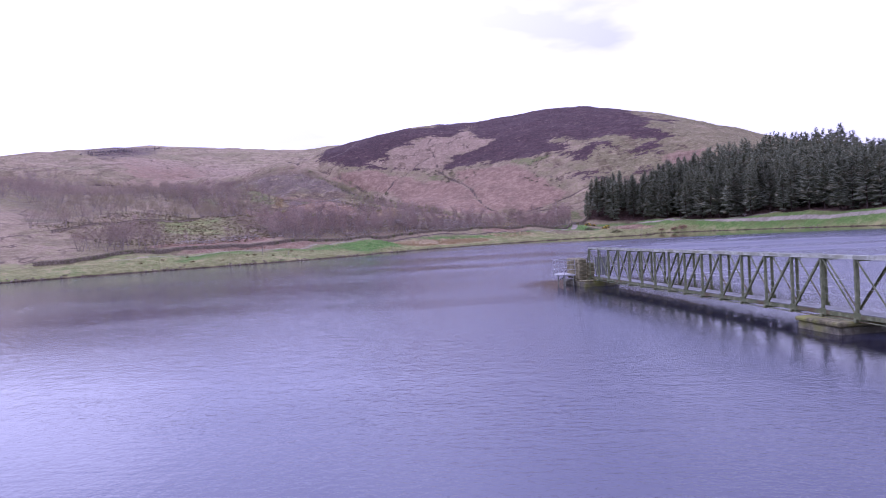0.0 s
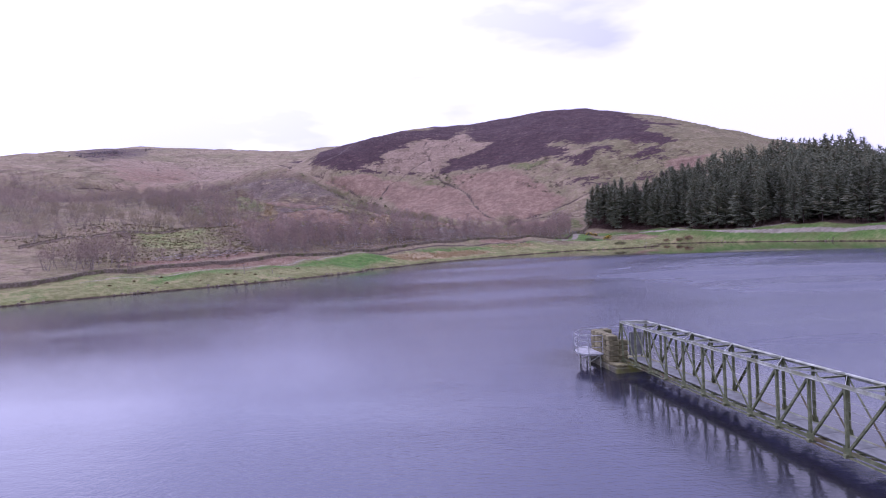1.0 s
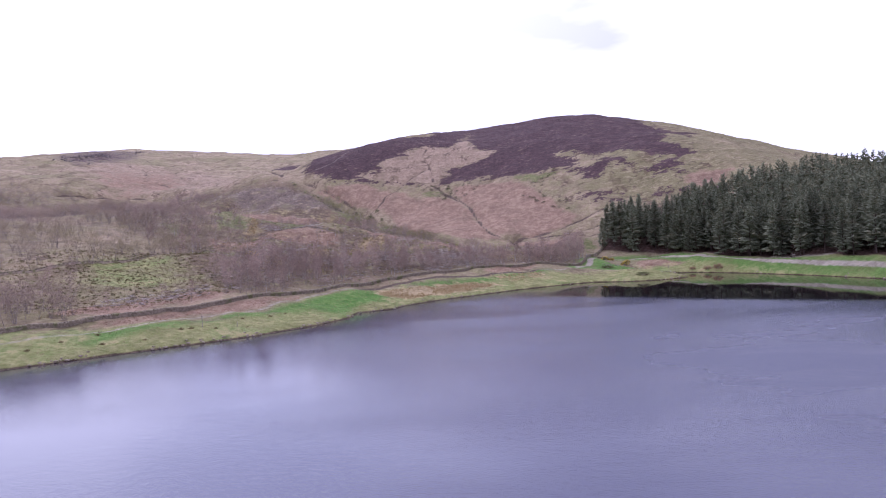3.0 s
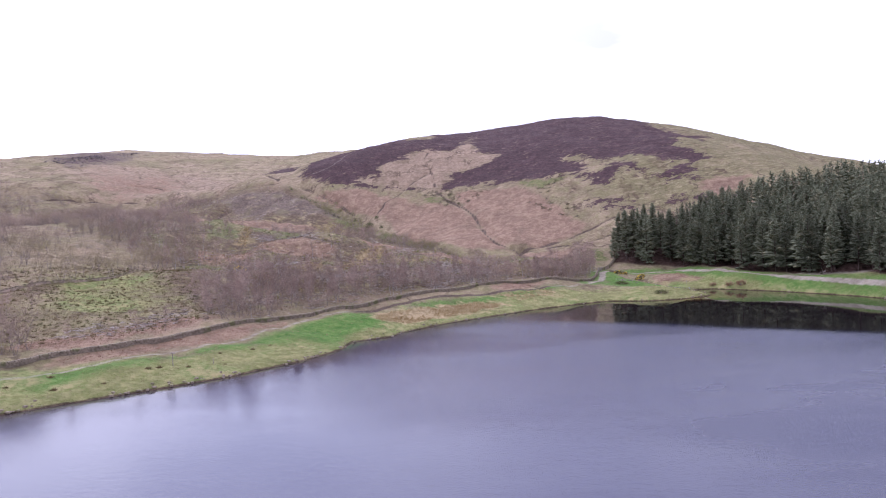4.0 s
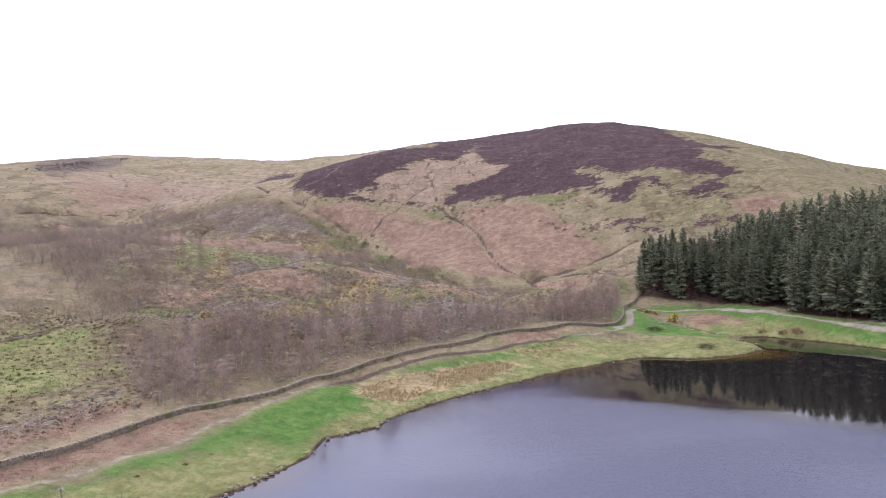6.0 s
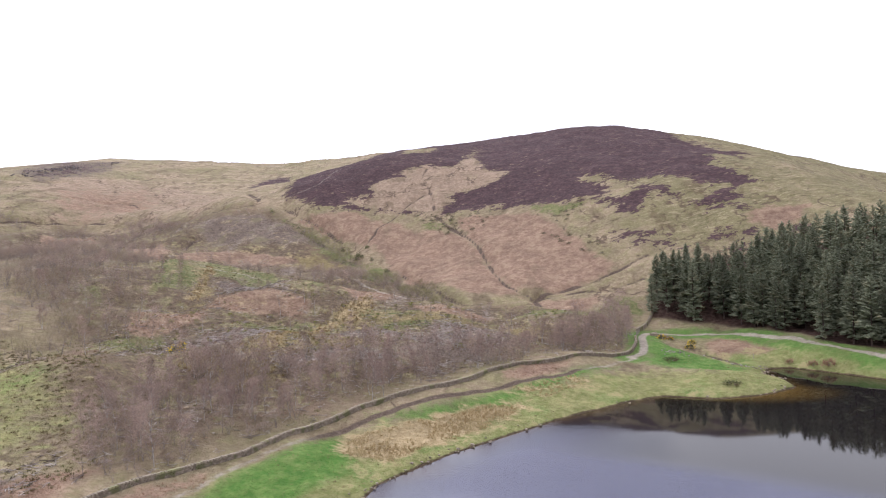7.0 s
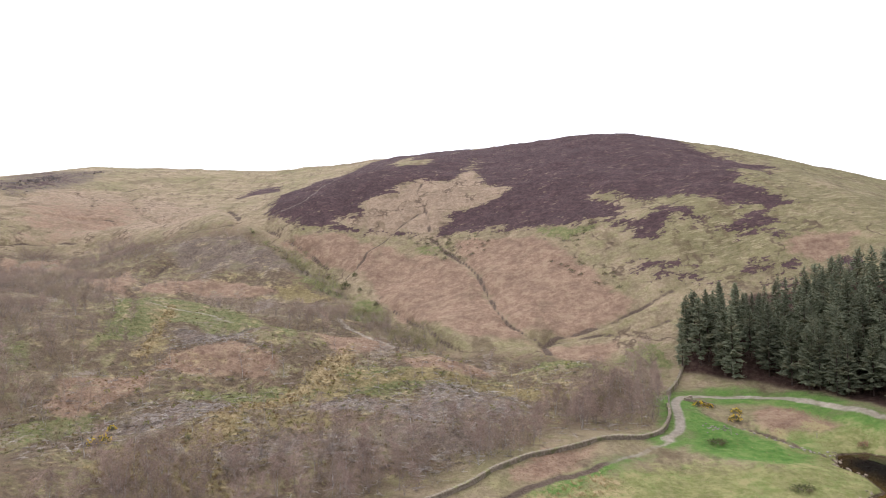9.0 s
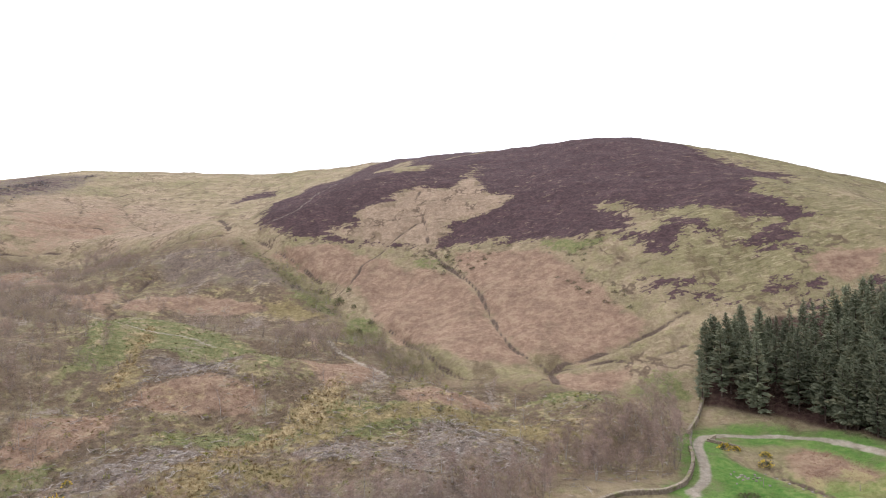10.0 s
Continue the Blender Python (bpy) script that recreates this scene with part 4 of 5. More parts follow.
# ---- dry stone walls: courses of through stones with a row of cap stones ----
def block_mesh(boxes):
    """Vertices and faces of many slightly crooked blocks: centre, half sizes, turn, jitter."""
    corner = np.array([(a, b, c) for a in (-1, 1) for b in (-1, 1) for c in (-1, 1)], float)
    side = np.array([(0, 1, 3, 2), (4, 6, 7, 5), (0, 4, 5, 1), (2, 3, 7, 6), (0, 2, 6, 4), (1, 5, 7, 3)])
    rng = np.random.default_rng(5)
    c, h, turn = (np.array(v, float) for v in zip(*boxes))
    p = corner[None] * h[:, None, :] * (1 + rng.uniform(-0.16, 0.1, (len(c), 8, 3)))
    s, k = np.sin(turn)[:, None], np.cos(turn)[:, None]
    p = np.stack([p[..., 0] * k - p[..., 1] * s, p[..., 0] * s + p[..., 1] * k, p[..., 2]], -1) + c[:, None, :]
    faces = (side[None] + 8 * np.arange(len(c))[:, None, None]).reshape(-1, 4)
    return p.reshape(-1, 3), faces


def resample(line, step):
    out = []
    for (ax, ay), (bx, by) in zip(line, line[1:]):
        n = max(1, round(math.hypot(bx - ax, by - ay) / step))
        out += [(ax + (bx - ax) * k / n, ay + (by - ay) * k / n) for k in range(n)]
    return out + [line[-1]]


def stone_wall(line, tall, seed, label, gaps=0.0):
    rng = np.random.default_rng(seed)
    pts = np.array(resample(round_line(line), 0.42))
    z = height(pts[:, 0], pts[:, 1])
    z = np.convolve(np.pad(z, 6, mode="edge"), np.ones(13) / 13, "valid")
    run = np.gradient(pts, axis=0)
    turn = np.arctan2(run[:, 1], run[:, 0])
    course = 0.2
    rows = int(tall / course)
    stones, caps = [], []
    for r in range(-2, rows):
        thick = 0.33 - 0.1 * max(r, 0) / rows
        for k in range(len(pts)):
            if gaps and value_noise(pts[k:k + 1, 0], pts[k:k + 1, 1], 9, seed)[0] * rows < gaps * r:
                continue
            off = (0.21 if r % 2 else 0.0) + rng.uniform(-0.04, 0.04)
            dx, dy = math.cos(turn[k]), math.sin(turn[k])
            side = rng.uniform(-0.035, 0.035)
            stones.append(((pts[k, 0] + dx * off - dy * side, pts[k, 1] + dy * off + dx * side, z[k] + (r + 0.5) * course + rng.uniform(-0.015, 0.015)),
                           (0.2, thick, course * 0.49), turn[k] + rng.uniform(-0.06, 0.06)))
    for k in range(len(pts)):
        if gaps and rng.random() < gaps:
            continue
        caps.append(((pts[k, 0], pts[k, 1], z[k] + rows * course + 0.09 + rng.uniform(-0.03, 0.03)), (0.17, 0.29, 0.11), turn[k] + rng.uniform(-0.15, 0.15)))
    wall = new("stone_wall")
    tagged(wall, label, "stone wall")
    for name, boxes, mat in (("wall_stones", stones, M_STONE), ("cap_stones", caps, M_CAP)):
        v, f = block_mesh(boxes)
        ob = new(name, mesh_from(name, v, f, mat))
        ob.parent = wall
        tagged(ob, kind="stuff")
    return wall


LAKE_WALL = [(-84, 128), (-72, 143), (-62, 156), (-58, 161), (-54, 167.5), (-50, 175), (-44, 184), (-39.5, 189.5), (-35, 195), (-31, 203), (-26, 212), (-18, 221.5), (-10, 227.5), (-4, 235), (2, 242),
             (10, 249.5), (20, 253.8), (26, 256.5), (30, 260), (33, 265), (35.2, 270), (36, 275)]
stone_wall(LAKE_WALL, 0.62, 1, "Long brown dry stone wall with pale cap stones beside the lake path")
stone_wall([(38.5, 285), (43, 294), (46, 300.5), (48.5, 306)], 0.8, 2, "Dry stone wall climbing from the gate to the pine wood")
stone_wall([(-101, 160), (-99, 178), (-97, 194), (-94, 206), (-86, 222)], 0.6, 3, "Old broken dry stone wall across the rough pasture", 0.35)


# ---- trees ----
def tube_rings(points, radii, sides):
    """A tapered limb through the points."""
    v, f = [], []
    pts = [Vector(p) for p in points]
    for i, (p, r) in enumerate(zip(pts, radii)):
        way = (pts[min(i + 1, len(pts) - 1)] - pts[max(i - 1, 0)]).normalized()
        a = way.orthogonal().normalized()
        b = way.cross(a)
        v += [p + (a * math.cos(2 * math.pi * k / sides) + b * math.sin(2 * math.pi * k / sides)) * r for k in range(sides)]
        if i:
            o = (i - 1) * sides
            f += [(o + k, o + (k + 1) % sides, o + sides + (k + 1) % sides, o + sides + k) for k in range(sides)]
    return v, f


class Builder:
    def __init__(self):
        self.v, self.f = [], []

    def add(self, vf):
        v, f = vf
        o = len(self.v)
        self.v += [tuple(p) for p in v]
        self.f += [tuple(i + o for i in q) for q in f]

    def sliver(self, a, b, wide, rng, split=0.35, face=None):
        """A long thin diamond: a twig, a blade or a spray of needles, at random or turned to one side."""
        a, b = Vector(a), Vector(b)
        side = (b - a).cross(Vector(rng.normal(size=3)) if face is None else face).normalized() * wide / 2
        mid = a.lerp(b, split)
        o = len(self.v)
        self.v += [tuple(a), tuple(mid + side), tuple(b), tuple(mid - side)]
        self.f.append((o, o + 1, o + 2, o + 3))

    def bough(self, a, b, wide, thick):
        """A leafy limb: a flat spindle, thickest past its middle, with a drooping underside."""
        a, b = Vector(a), Vector(b)
        side = (b - a).cross(Vector((0, 0, 1))).normalized() * wide / 2
        mid = a.lerp(b, 0.62)
        o = len(self.v)
        self.v += [tuple(p) for p in (a, mid + side, mid + Vector((0, 0, thick)), mid - side, mid - Vector((0, 0, thick * 0.45)), b)]
        self.f += [(o, o + 1, o + 2), (o, o + 2, o + 3), (o, o + 3, o + 4), (o, o + 4, o + 1), (o + 5, o + 2, o + 1), (o + 5, o + 3, o + 2), (o + 5, o + 4, o + 3), (o + 5, o + 1, o + 4)]

    def mesh(self, name, material):
        return mesh_from(name, self.v, self.f, material)


def unit(rng, up):
    a = rng.uniform(0, 2 * math.pi)
    s = math.sqrt(max(0, 1 - up * up))
    return Vector((math.cos(a) * s, math.sin(a) * s, up))


def pine_meshes(seed, tall, bare, dense=1.0):
    """A pine: straight trunk, dead lower limbs, and whorls of branches that end in upturned sprays of needles."""
    rng = np.random.default_rng(seed)
    wood, leaf = Builder(), Builder()
    lean = Vector((rng.uniform(-0.25, 0.25), rng.uniform(-0.25, 0.25), 0))
    spine = [lean * (k / 6) ** 2 + Vector((0, 0, tall * k / 6 * 0.95)) for k in range(7)]
    wood.add(tube_rings([spine[0] - Vector((0, 0, 0.6))] + spine, [0.2] + [0.19 * (1 - k / 6.6) for k in range(7)], 5))
    start = tall * bare
    wide = tall * rng.uniform(0.175, 0.225)
    z = start * 0.5
    while z < tall * 0.97:
        k = (z - start) / (tall - start)
        centre = lean * (z / tall) ** 2
        if k < 0:
            for _ in range(3):
                way = unit(rng, rng.uniform(-0.3, 0.0))
                wood.sliver(centre + Vector((0, 0, z)), centre + Vector((0, 0, z)) + way * rng.uniform(0.6, 1.6), 0.06, rng)
            z += 0.5
            continue
        reach = wide * (1 - k) ** 0.8 * (0.74 + 0.32 * min(1, k * 5)) + 0.12
        for _ in range(round(6.6 - 2.4 * k)):
            # whorls are uneven: some limbs fall short, a few reach out
            length = reach * rng.choice((0.7, 0.9, 1.0, 1.18)) * rng.uniform(0.88, 1.1)
            a = unit(rng, 0)
            root = centre + Vector((0, 0, z + rng.uniform(-0.55, 0.55)))
            tip = root + a * length + Vector((0, 0, length * (-0.05 + 0.75 * k + rng.uniform(-0.2, 0.2))))
            leaf.bough(root, tip, (0.28 + 0.34 * length) * rng.uniform(0.8, 1.25), 0.14 + 0.13 * length)
            for _ in range(round((2.5 + 1.7 * length) * dense)):
                at = root.lerp(tip, rng.uniform(0.5, 1.02))
                at += Vector(rng.normal(size=3)) * 0.11 * length
                leaf.sliver(at, at + (a * 0.5 + unit(rng, rng.uniform(-0.15, 0.9))) * rng.uniform(0.26, 0.52), 0.2 / dense, rng, 0.45, a * 0.7 + Vector((0, 0, 0.7)) + Vector(rng.normal(size=3)) * 0.35)
        z += 0.5 / dense * (1.15 - 0.5 * k)
    for _ in range(12):
        leaf.sliver(lean + Vector((0, 0, tall * rng.uniform(0.9, 0.96))), lean + Vector((rng.uniform(-0.22, 0.22), rng.uniform(-0.22, 0.22), tall * rng.uniform(0.97, 1.03))), 0.16, rng)
    return wood.mesh("trunk", M_BARK_DARK), leaf.mesh("crown", M_NEEDLE)


def haze_meshes(seed, tall, stems, wide, twigs, material=None):
    """A bare bushy tree seen far off: thin stems and a rounded haze of fine upswept twigs."""
    rng = np.random.default_rng(seed)
    wood, twig = Builder(), Builder()
    for _ in range(stems):
        foot = Vector((rng.normal() * 0.25, rng.normal() * 0.25, 0)) * (stems > 1)
        way = unit(rng, rng.uniform(0.86, 0.99))
        top = foot + way * tall * rng.uniform(0.75, 0.95)
        mid = foot.lerp(top, 0.5) + Vector(rng.normal(size=3)) * 0.15
        wood.add(tube_rings([foot - Vector((0, 0, 0.3)), mid, top], [0.075, 0.05, 0.012], 3))
        for _ in range(5):
            a = foot.lerp(top, rng.uniform(0.25, 0.7))
            b = a + (unit(rng, rng.uniform(0.35, 0.8)) * wide * rng.uniform(0.6, 0.95))
            wood.sliver(a, b, 0.06, rng, 0.25)
    for _ in range(twigs):
        # the crown: an egg with an uneven skin, denser outside
        out = unit(rng, rng.uniform(-0.55, 1.0))
        k = rng.uniform(0.25, 1.0) ** 0.6 * (0.86 + 0.18 * math.sin(3 * math.atan2(out.y, out.x) + seed))
        p = Vector((out.x * wide * k, out.y * wide * k, tall * 0.58 + out.z * tall * 0.4 * k))
        way = (out * 0.6 + unit(rng, rng.uniform(0.1, 0.95))).normalized()
        twig.sliver(p - way * 0.3, p + way * rng.uniform(0.4, 0.95), 0.05, rng)
    return wood.mesh("stems", M_BARE_BARK), twig.mesh("haze", material or M_FAR_TWIG)


def bare_meshes(seed, tall, bark, stems=1, fine=1.0, stout=1.0, low=0.24, twig_wide=0.02, spread=0.34):
    rng = np.random.default_rng(seed)
    wood, twig = Builder(), Builder()
    for s in range(stems):
        foot = Vector((rng.uniform(-0.3, 0.3), rng.uniform(-0.3, 0.3), 0)) * (stems > 1)
        lean = Vector((rng.uniform(-0.09, 0.09), rng.uniform(-0.09, 0.09), 0)) * tall * (1 + 0.6 * (stems > 1))
        bend = Vector((rng.uniform(-0.03, 0.03), rng.uniform(-0.03, 0.03), 0)) * tall
        high = tall * rng.uniform(0.8, 1.0)

        def stem(k):
            return foot + lean * k + bend * math.sin(k * 5) + Vector((0, 0, high * k))

        thick = (0.0085 * high + 0.015) * stout
        wood.add(tube_rings([stem(-0.05)] + [stem(k / 6) for k in range(7)], [thick] + [thick * (1 - k / 6.4) for k in range(7)], 5))
        limbs = int(17 * fine / stems ** 0.5)
        for i in range(limbs):
            k = low + (0.94 - low) * (i + rng.uniform(0, 1)) / limbs
            way = unit(rng, rng.uniform(0.45, 0.82))
            long = high * (spread - spread * 0.65 * k) * rng.uniform(0.7, 1.3)
            root = stem(k)
            knee = root + way * long * 0.5
            tip = knee + (way + Vector((0, 0, 0.35))).normalized() * long * 0.5
            wood.add(tube_rings([root, knee, tip], [thick * 0.42 * (1 - k * 0.6), thick * 0.24 * (1 - k * 0.6), 0.006], 3))
            for j in range(int(5 * fine)):
                at = root.lerp(knee, rng.uniform(0.3, 1)) if j < 2 else knee.lerp(tip, rng.uniform(0, 0.9))
                w2 = (way * 0.6 + unit(rng, rng.uniform(0.0, 0.8))).normalized()
                end = at + w2 * long * rng.uniform(0.3, 0.6)
                twig.sliver(at, end, 0.034, rng)
                for _ in range(int(9 * fine)):
                    b = at.lerp(end, rng.uniform(0.15, 1))
                    twig.sliver(b, b + (w2 * 0.5 + unit(rng, rng.uniform(-0.2, 0.8))).normalized() * rng.uniform(0.35, 0.95), twig_wide, rng)
    return wood.mesh("trunk", bark), twig.mesh("crown", M_FINE_TWIG)


def plant_tree(name, meshes, x, y, turn, size, label, category, group, tilt=0.0):
    tree = new(name)
    tree.matrix_world = pose(x, y, at_ground(x, y) - 0.05, tilt, 0, turn) @ Matrix.Diagonal((size, size, size, 1))
    tagged(tree, label, category, group)
    for part_name, mesh in zip(("trunk", "crown"), meshes):
        shared(part_name, mesh, tree)
    return tree


def scatter(outlines, gap, seed, most=100000, keep=None):
    """Places at least about gap metres apart inside the outlines."""
    rng = np.random.default_rng(seed)
    pts = np.concatenate([np.array(o, float) for o in outlines])
    lo, hi = pts.min(0), pts.max(0)
    gx, gy = np.meshgrid(np.arange(lo[0], hi[0], gap), np.arange(lo[1], hi[1], gap))
    x = gx.ravel() + rng.uniform(-0.45, 0.45, gx.size) * gap
    y = gy.ravel() + rng.uniform(-0.45, 0.45, gy.size) * gap
    ok = np.zeros(len(x), bool)
    for o in outlines:
        ok |= inside(x, y, o)
    if keep is not None:
        ok &= keep(x, y, rng)
    x, y = x[ok], y[ok]
    order = rng.permutation(len(x))[:most]
    return x[order], y[order], rng


PINE_TALL = (13.5, 15, 16, 14.5, 12.5, 16.5)
# the level of the wood's top from west to east
CANOPY = ([46, 52, 62, 70, 76, 88, 100, 112, 130], [21, 25.5, 26.5, 24.5, 27.5, 32, 35, 37, 39])
PINES = [pine_meshes(20 + k, PINE_TALL[k], (0.07, 0.1, 0.12, 0.15, 0.17, 0.2)[k]) for k in range(6)]
DEEP_PINES = [pine_meshes(30 + k, PINE_TALL[2 * k], 0.3, 0.62) for k in range(3)]
px, py, rng = scatter([FOREST], 4.2, 8)
edge, _ = line_distance(px, py, FOREST[:9])
order = np.argsort(edge)
px, py, edge = px[order], py[order], edge[order]
PINE_LABEL = "Dark green pine with layered branches in a dense plantation"
inner = []
for k, (x, y, e) in enumerate(zip(px, py, edge)):
    if x > 150:
        continue
    kind = int(rng.integers(4)) if e < 5 else int(rng.integers(6))
    room = min(17.0, float(np.interp(x, CANOPY[0], CANOPY[1])) - at_ground(x, y)) * rng.uniform(0.74, 1.06)
    if room < 6:
        continue
    size = room / PINE_TALL[kind]
    if k < 290:
        plant_tree("pine_tree", PINES[kind], x, y, rng.uniform(0, 360), size, PINE_LABEL, "pine tree", "pine plantation", rng.uniform(-1.5, 1.5))
    else:
        inner.append((x, y, room / PINE_TALL[kind // 2 * 2], rng.uniform(0, 6.28), kind // 2))


def joined(name, meshes, places, label, category):
    """Many copies of a few meshes as one object."""
    arrays = []
    for mesh in meshes:
        co = np.empty(len(mesh.vertices) * 3, np.float32)
        mesh.vertices.foreach_get("co", co)
        size = np.array([len(p.vertices) for p in mesh.polygons])
        idx = np.empty(len(mesh.loops), np.int32)
        mesh.loops.foreach_get("vertex_index", idx)
        arrays.append((co.reshape(-1, 3), size, idx, mesh.materials[0]))
    xy = np.array([(p[0], p[1]) for p in places])
    ground_z = height(xy[:, 0], xy[:, 1])
    vs, sizes, loops, mats, o = [], [], [], [], 0
    slots = []
    for _, _, _, mat in arrays:
        if mat not in slots:
            slots.append(mat)
    for (x, y, s, turn, kinds), gz in zip(places, ground_z):
        for kind in (kinds if isinstance(kinds, tuple) else (kinds,)):
            co, size, idx, mat = arrays[kind]
            c, n = math.cos(turn), math.sin(turn)
            v = np.empty_like(co)
            v[:, 0] = (co[:, 0] * c - co[:, 1] * n) * s + x
            v[:, 1] = (co[:, 0] * n + co[:, 1] * c) * s + y
            v[:, 2] = co[:, 2] * s + gz - 0.05
            vs.append(v), sizes.append(size), loops.append(idx + o), mats.append(np.full(len(size), slots.index(mat)))
            o += len(co)
    v, size, loop = np.concatenate(vs), np.concatenate(sizes), np.concatenate(loops)
    mesh = bpy.data.meshes.new(name)
    mesh.vertices.add(len(v))
    mesh.vertices.foreach_set("co", v.ravel())
    mesh.loops.add(len(loop))
    mesh.loops.foreach_set("vertex_index", loop.astype(np.int32))
    mesh.polygons.add(len(size))
    mesh.polygons.foreach_set("loop_start", np.concatenate([[0], np.cumsum(size)[:-1]]).astype(np.int32))
    mesh.polygons.foreach_set("material_index", np.concatenate(mats).astype(np.int32))
    for mat in slots:
        mesh.materials.append(mat)
    mesh.update()
    mesh.validate()
    return tagged(new(name, mesh), label, category, kind="stuff")


pine_list = [m for pair in DEEP_PINES for m in pair]
joined("pine_wood", pine_list, [(x, y, s, t, (2 * int(k), 2 * int(k) + 1)) for x, y, s, t, k in inner], "Closed canopy of dark pines behind the plantation edge", "pine wood")

# ---- bare birches and alders on the slope above the wall ----
BARE = [bare_meshes(50 + k, (8.5, 9.5, 7.5, 8.0, 6.5, 7.0)[k], M_BIRCH if k % 3 == 1 else M_BARE_BARK, (1, 1, 1, 2, 3, 1)[k], 1.0, 0.75, 0.18, 0.028, 0.38) for k in range(6)]
FAR_BARE = [haze_meshes(70 + k, (6.0, 5.2, 4.4)[k], (1, 3, 4)[k], (1.9, 2.1, 2.3)[k], 170) for k in range(3)]
OLIVE_BARE = [haze_meshes(76 + k, (5.4, 4.6)[k], (2, 4)[k], (2.0, 2.3)[k], 190, M_BUD_TWIG) for k in range(2)]
LAKE_WOOD = [(-53, 178), (-60, 190), (-66, 206), (-62, 232), (-40, 240), (-12, 252), (10, 270), (24, 292), (40, 306), (35.5, 277), (31, 266), (22, 259.5), (8, 252.5), (-6, 236), (-20, 222.5), (-28, 213), (-34, 201), (-42, 190), (-49, 180)]
THIN_WOOD = [(-92, 245), (-89, 281), (-63, 284), (-27, 309), (24, 304), (10, 270), (-12, 252), (-40, 240), (-66, 228), (-80, 225)]


def clumps(size, low, seed):
    def keep(x, y, rng):
        return value_noise(x, y, size, seed) * 0.7 + rng.uniform(0, 0.3, len(x)) > low
    return keep


bx, by, rng = scatter([LAKE_WOOD], 2.7, 31, 245, clumps(9, 0.33, 4))
for x, y in zip(bx, by):
    kind = rng.integers(6)
    bark = "Pale-barked" if kind % 3 == 1 else "Grey-brown"
    shape = ("single-stemmed", "single-stemmed", "single-stemmed", "twin-stemmed", "many-stemmed", "single-stemmed")[kind]
    plant_tree("bare_tree", BARE[kind], x, y, rng.uniform(0, 360), rng.uniform(0.5, 1.08), f"{bark} {shape} leafless birch above the stone wall", "tree", "bare birches above the lake wall", rng.uniform(-3, 3))
for x, y, s in ((-60.5, 167, 0.6), (-57, 170.5, 0.62), (-67, 158, 0.5), (33, 271, 1.3), (31, 273.5, 1.2), (29.5, 270, 1.15), (34.5, 278, 1.1), (28, 276, 1.05), (-86, 170, 0.8), (-84, 174, 0.9)):
    plant_tree("bare_tree", BARE[rng.integers(6)], x, y, rng.uniform(0, 360), s, "Leafless birch with a haze of fine purple twigs", "tree", "single bare trees")
HILL_TREES = [(-100, 230), (-128, 262), (-128, 320), (-96, 312), (-80, 262), (-84, 236)]
fx, fy, rng = scatter([HILL_TREES, [(-84, 330), (-60, 352), (-44, 322), (-58, 308)]], 9.0, 46, 34)
for x, y in zip(fx, fy):
    plant_tree("bare_tree", BARE[rng.integers(6)], x, y, rng.uniform(0, 360), rng.uniform(0.6, 0.95), "Grey-brown leafless tree among scrub on the moor slope", "tree", "bare trees on the slope", rng.uniform(-4, 4))
PALE_BIRCH = bare_meshes(90, 6.0, M_BIRCH, 1, 0.6, 1.3, 0.35, 0.024)
fx, fy, rng = scatter([THIN_WOOD], 10.5, 45, 42)
for x, y in zip(fx, fy):
    plant_tree("birch_tree", PALE_BIRCH, x, y, rng.uniform(0, 360), rng.uniform(0.5, 1.05), "Slender pale-trunked birch on the open rough slope", "tree", "scattered pale birches", rng.uniform(-5, 5))
far = []


def wooded(x, y):
    """How thickly the slope is grown with bare trees, 0 to 1."""
    open_ground = cover(x, y, PINK + OLIVE + OCHRE + PALE_BRASH, 5)
    return np.clip(0.2 + 0.85 * cover(x, y, WOODS, 10), 0, 1) * (1 - 0.75 * open_ground) * (1 - cover(x, y, [LAKE_WOOD], 3)) * smooth(235, 250, y)


fx, fy, rng = scatter([SLOPE, *WOODS], 3.3, 41, 2000, lambda x, y, rng: rng.random(len(x)) < wooded(x, y) * (0.1 + 1.3 * smooth(0.4, 0.68, value_noise(x, y, 19, 44))))
for x, y, w in zip(fx, fy, wooded(fx, fy)):
    k = int(rng.integers(3))
    far.append((x, y, (0.25 + 0.42 * w) * rng.uniform(0.8, 1.8), rng.uniform(0, 6.28), (2 * k, 2 * k + 1)))
CLEFT = [[(-60, 398), (-48, 366), (-33, 364), (-13, 328), (-15, 303), (-27, 303), (-40, 330), (-58, 372)], [(-96, 436), (-79, 421), (-60, 398), (-64, 382), (-76, 393), (-88, 410)]]
groves = (([(-88, 141), (-76, 144), (-70, 152), (-74, 160), (-84, 156)], 2.6, 0.95), ([(-112, 162), (-102, 162), (-92, 206), (-84, 226), (-96, 250), (-118, 240), (-122, 200)], 4.4, 0.8),
          ([(-96, 245), (-70, 232), (-60, 250), (-88, 268), (-108, 262)], 4.6, 0.7), ([(-150, 200), (-122, 190), (-118, 245), (-150, 262), (-170, 230)], 4.4, 0.85))
for k, (outline, gap, s) in enumerate(groves):
    fx, fy, rng = scatter([outline], gap, 47 + k, 400, clumps(12, 0.3, 47 + k))
    far += [(x, y, s * rng.uniform(0.75, 1.25), rng.uniform(0, 6.28), (0, 1) if rng.random() < 0.5 else (2, 3)) for x, y in zip(fx, fy)]
fx, fy, rng = scatter(CLEFT, 4.2, 56, 130, clumps(14, 0.36, 55))
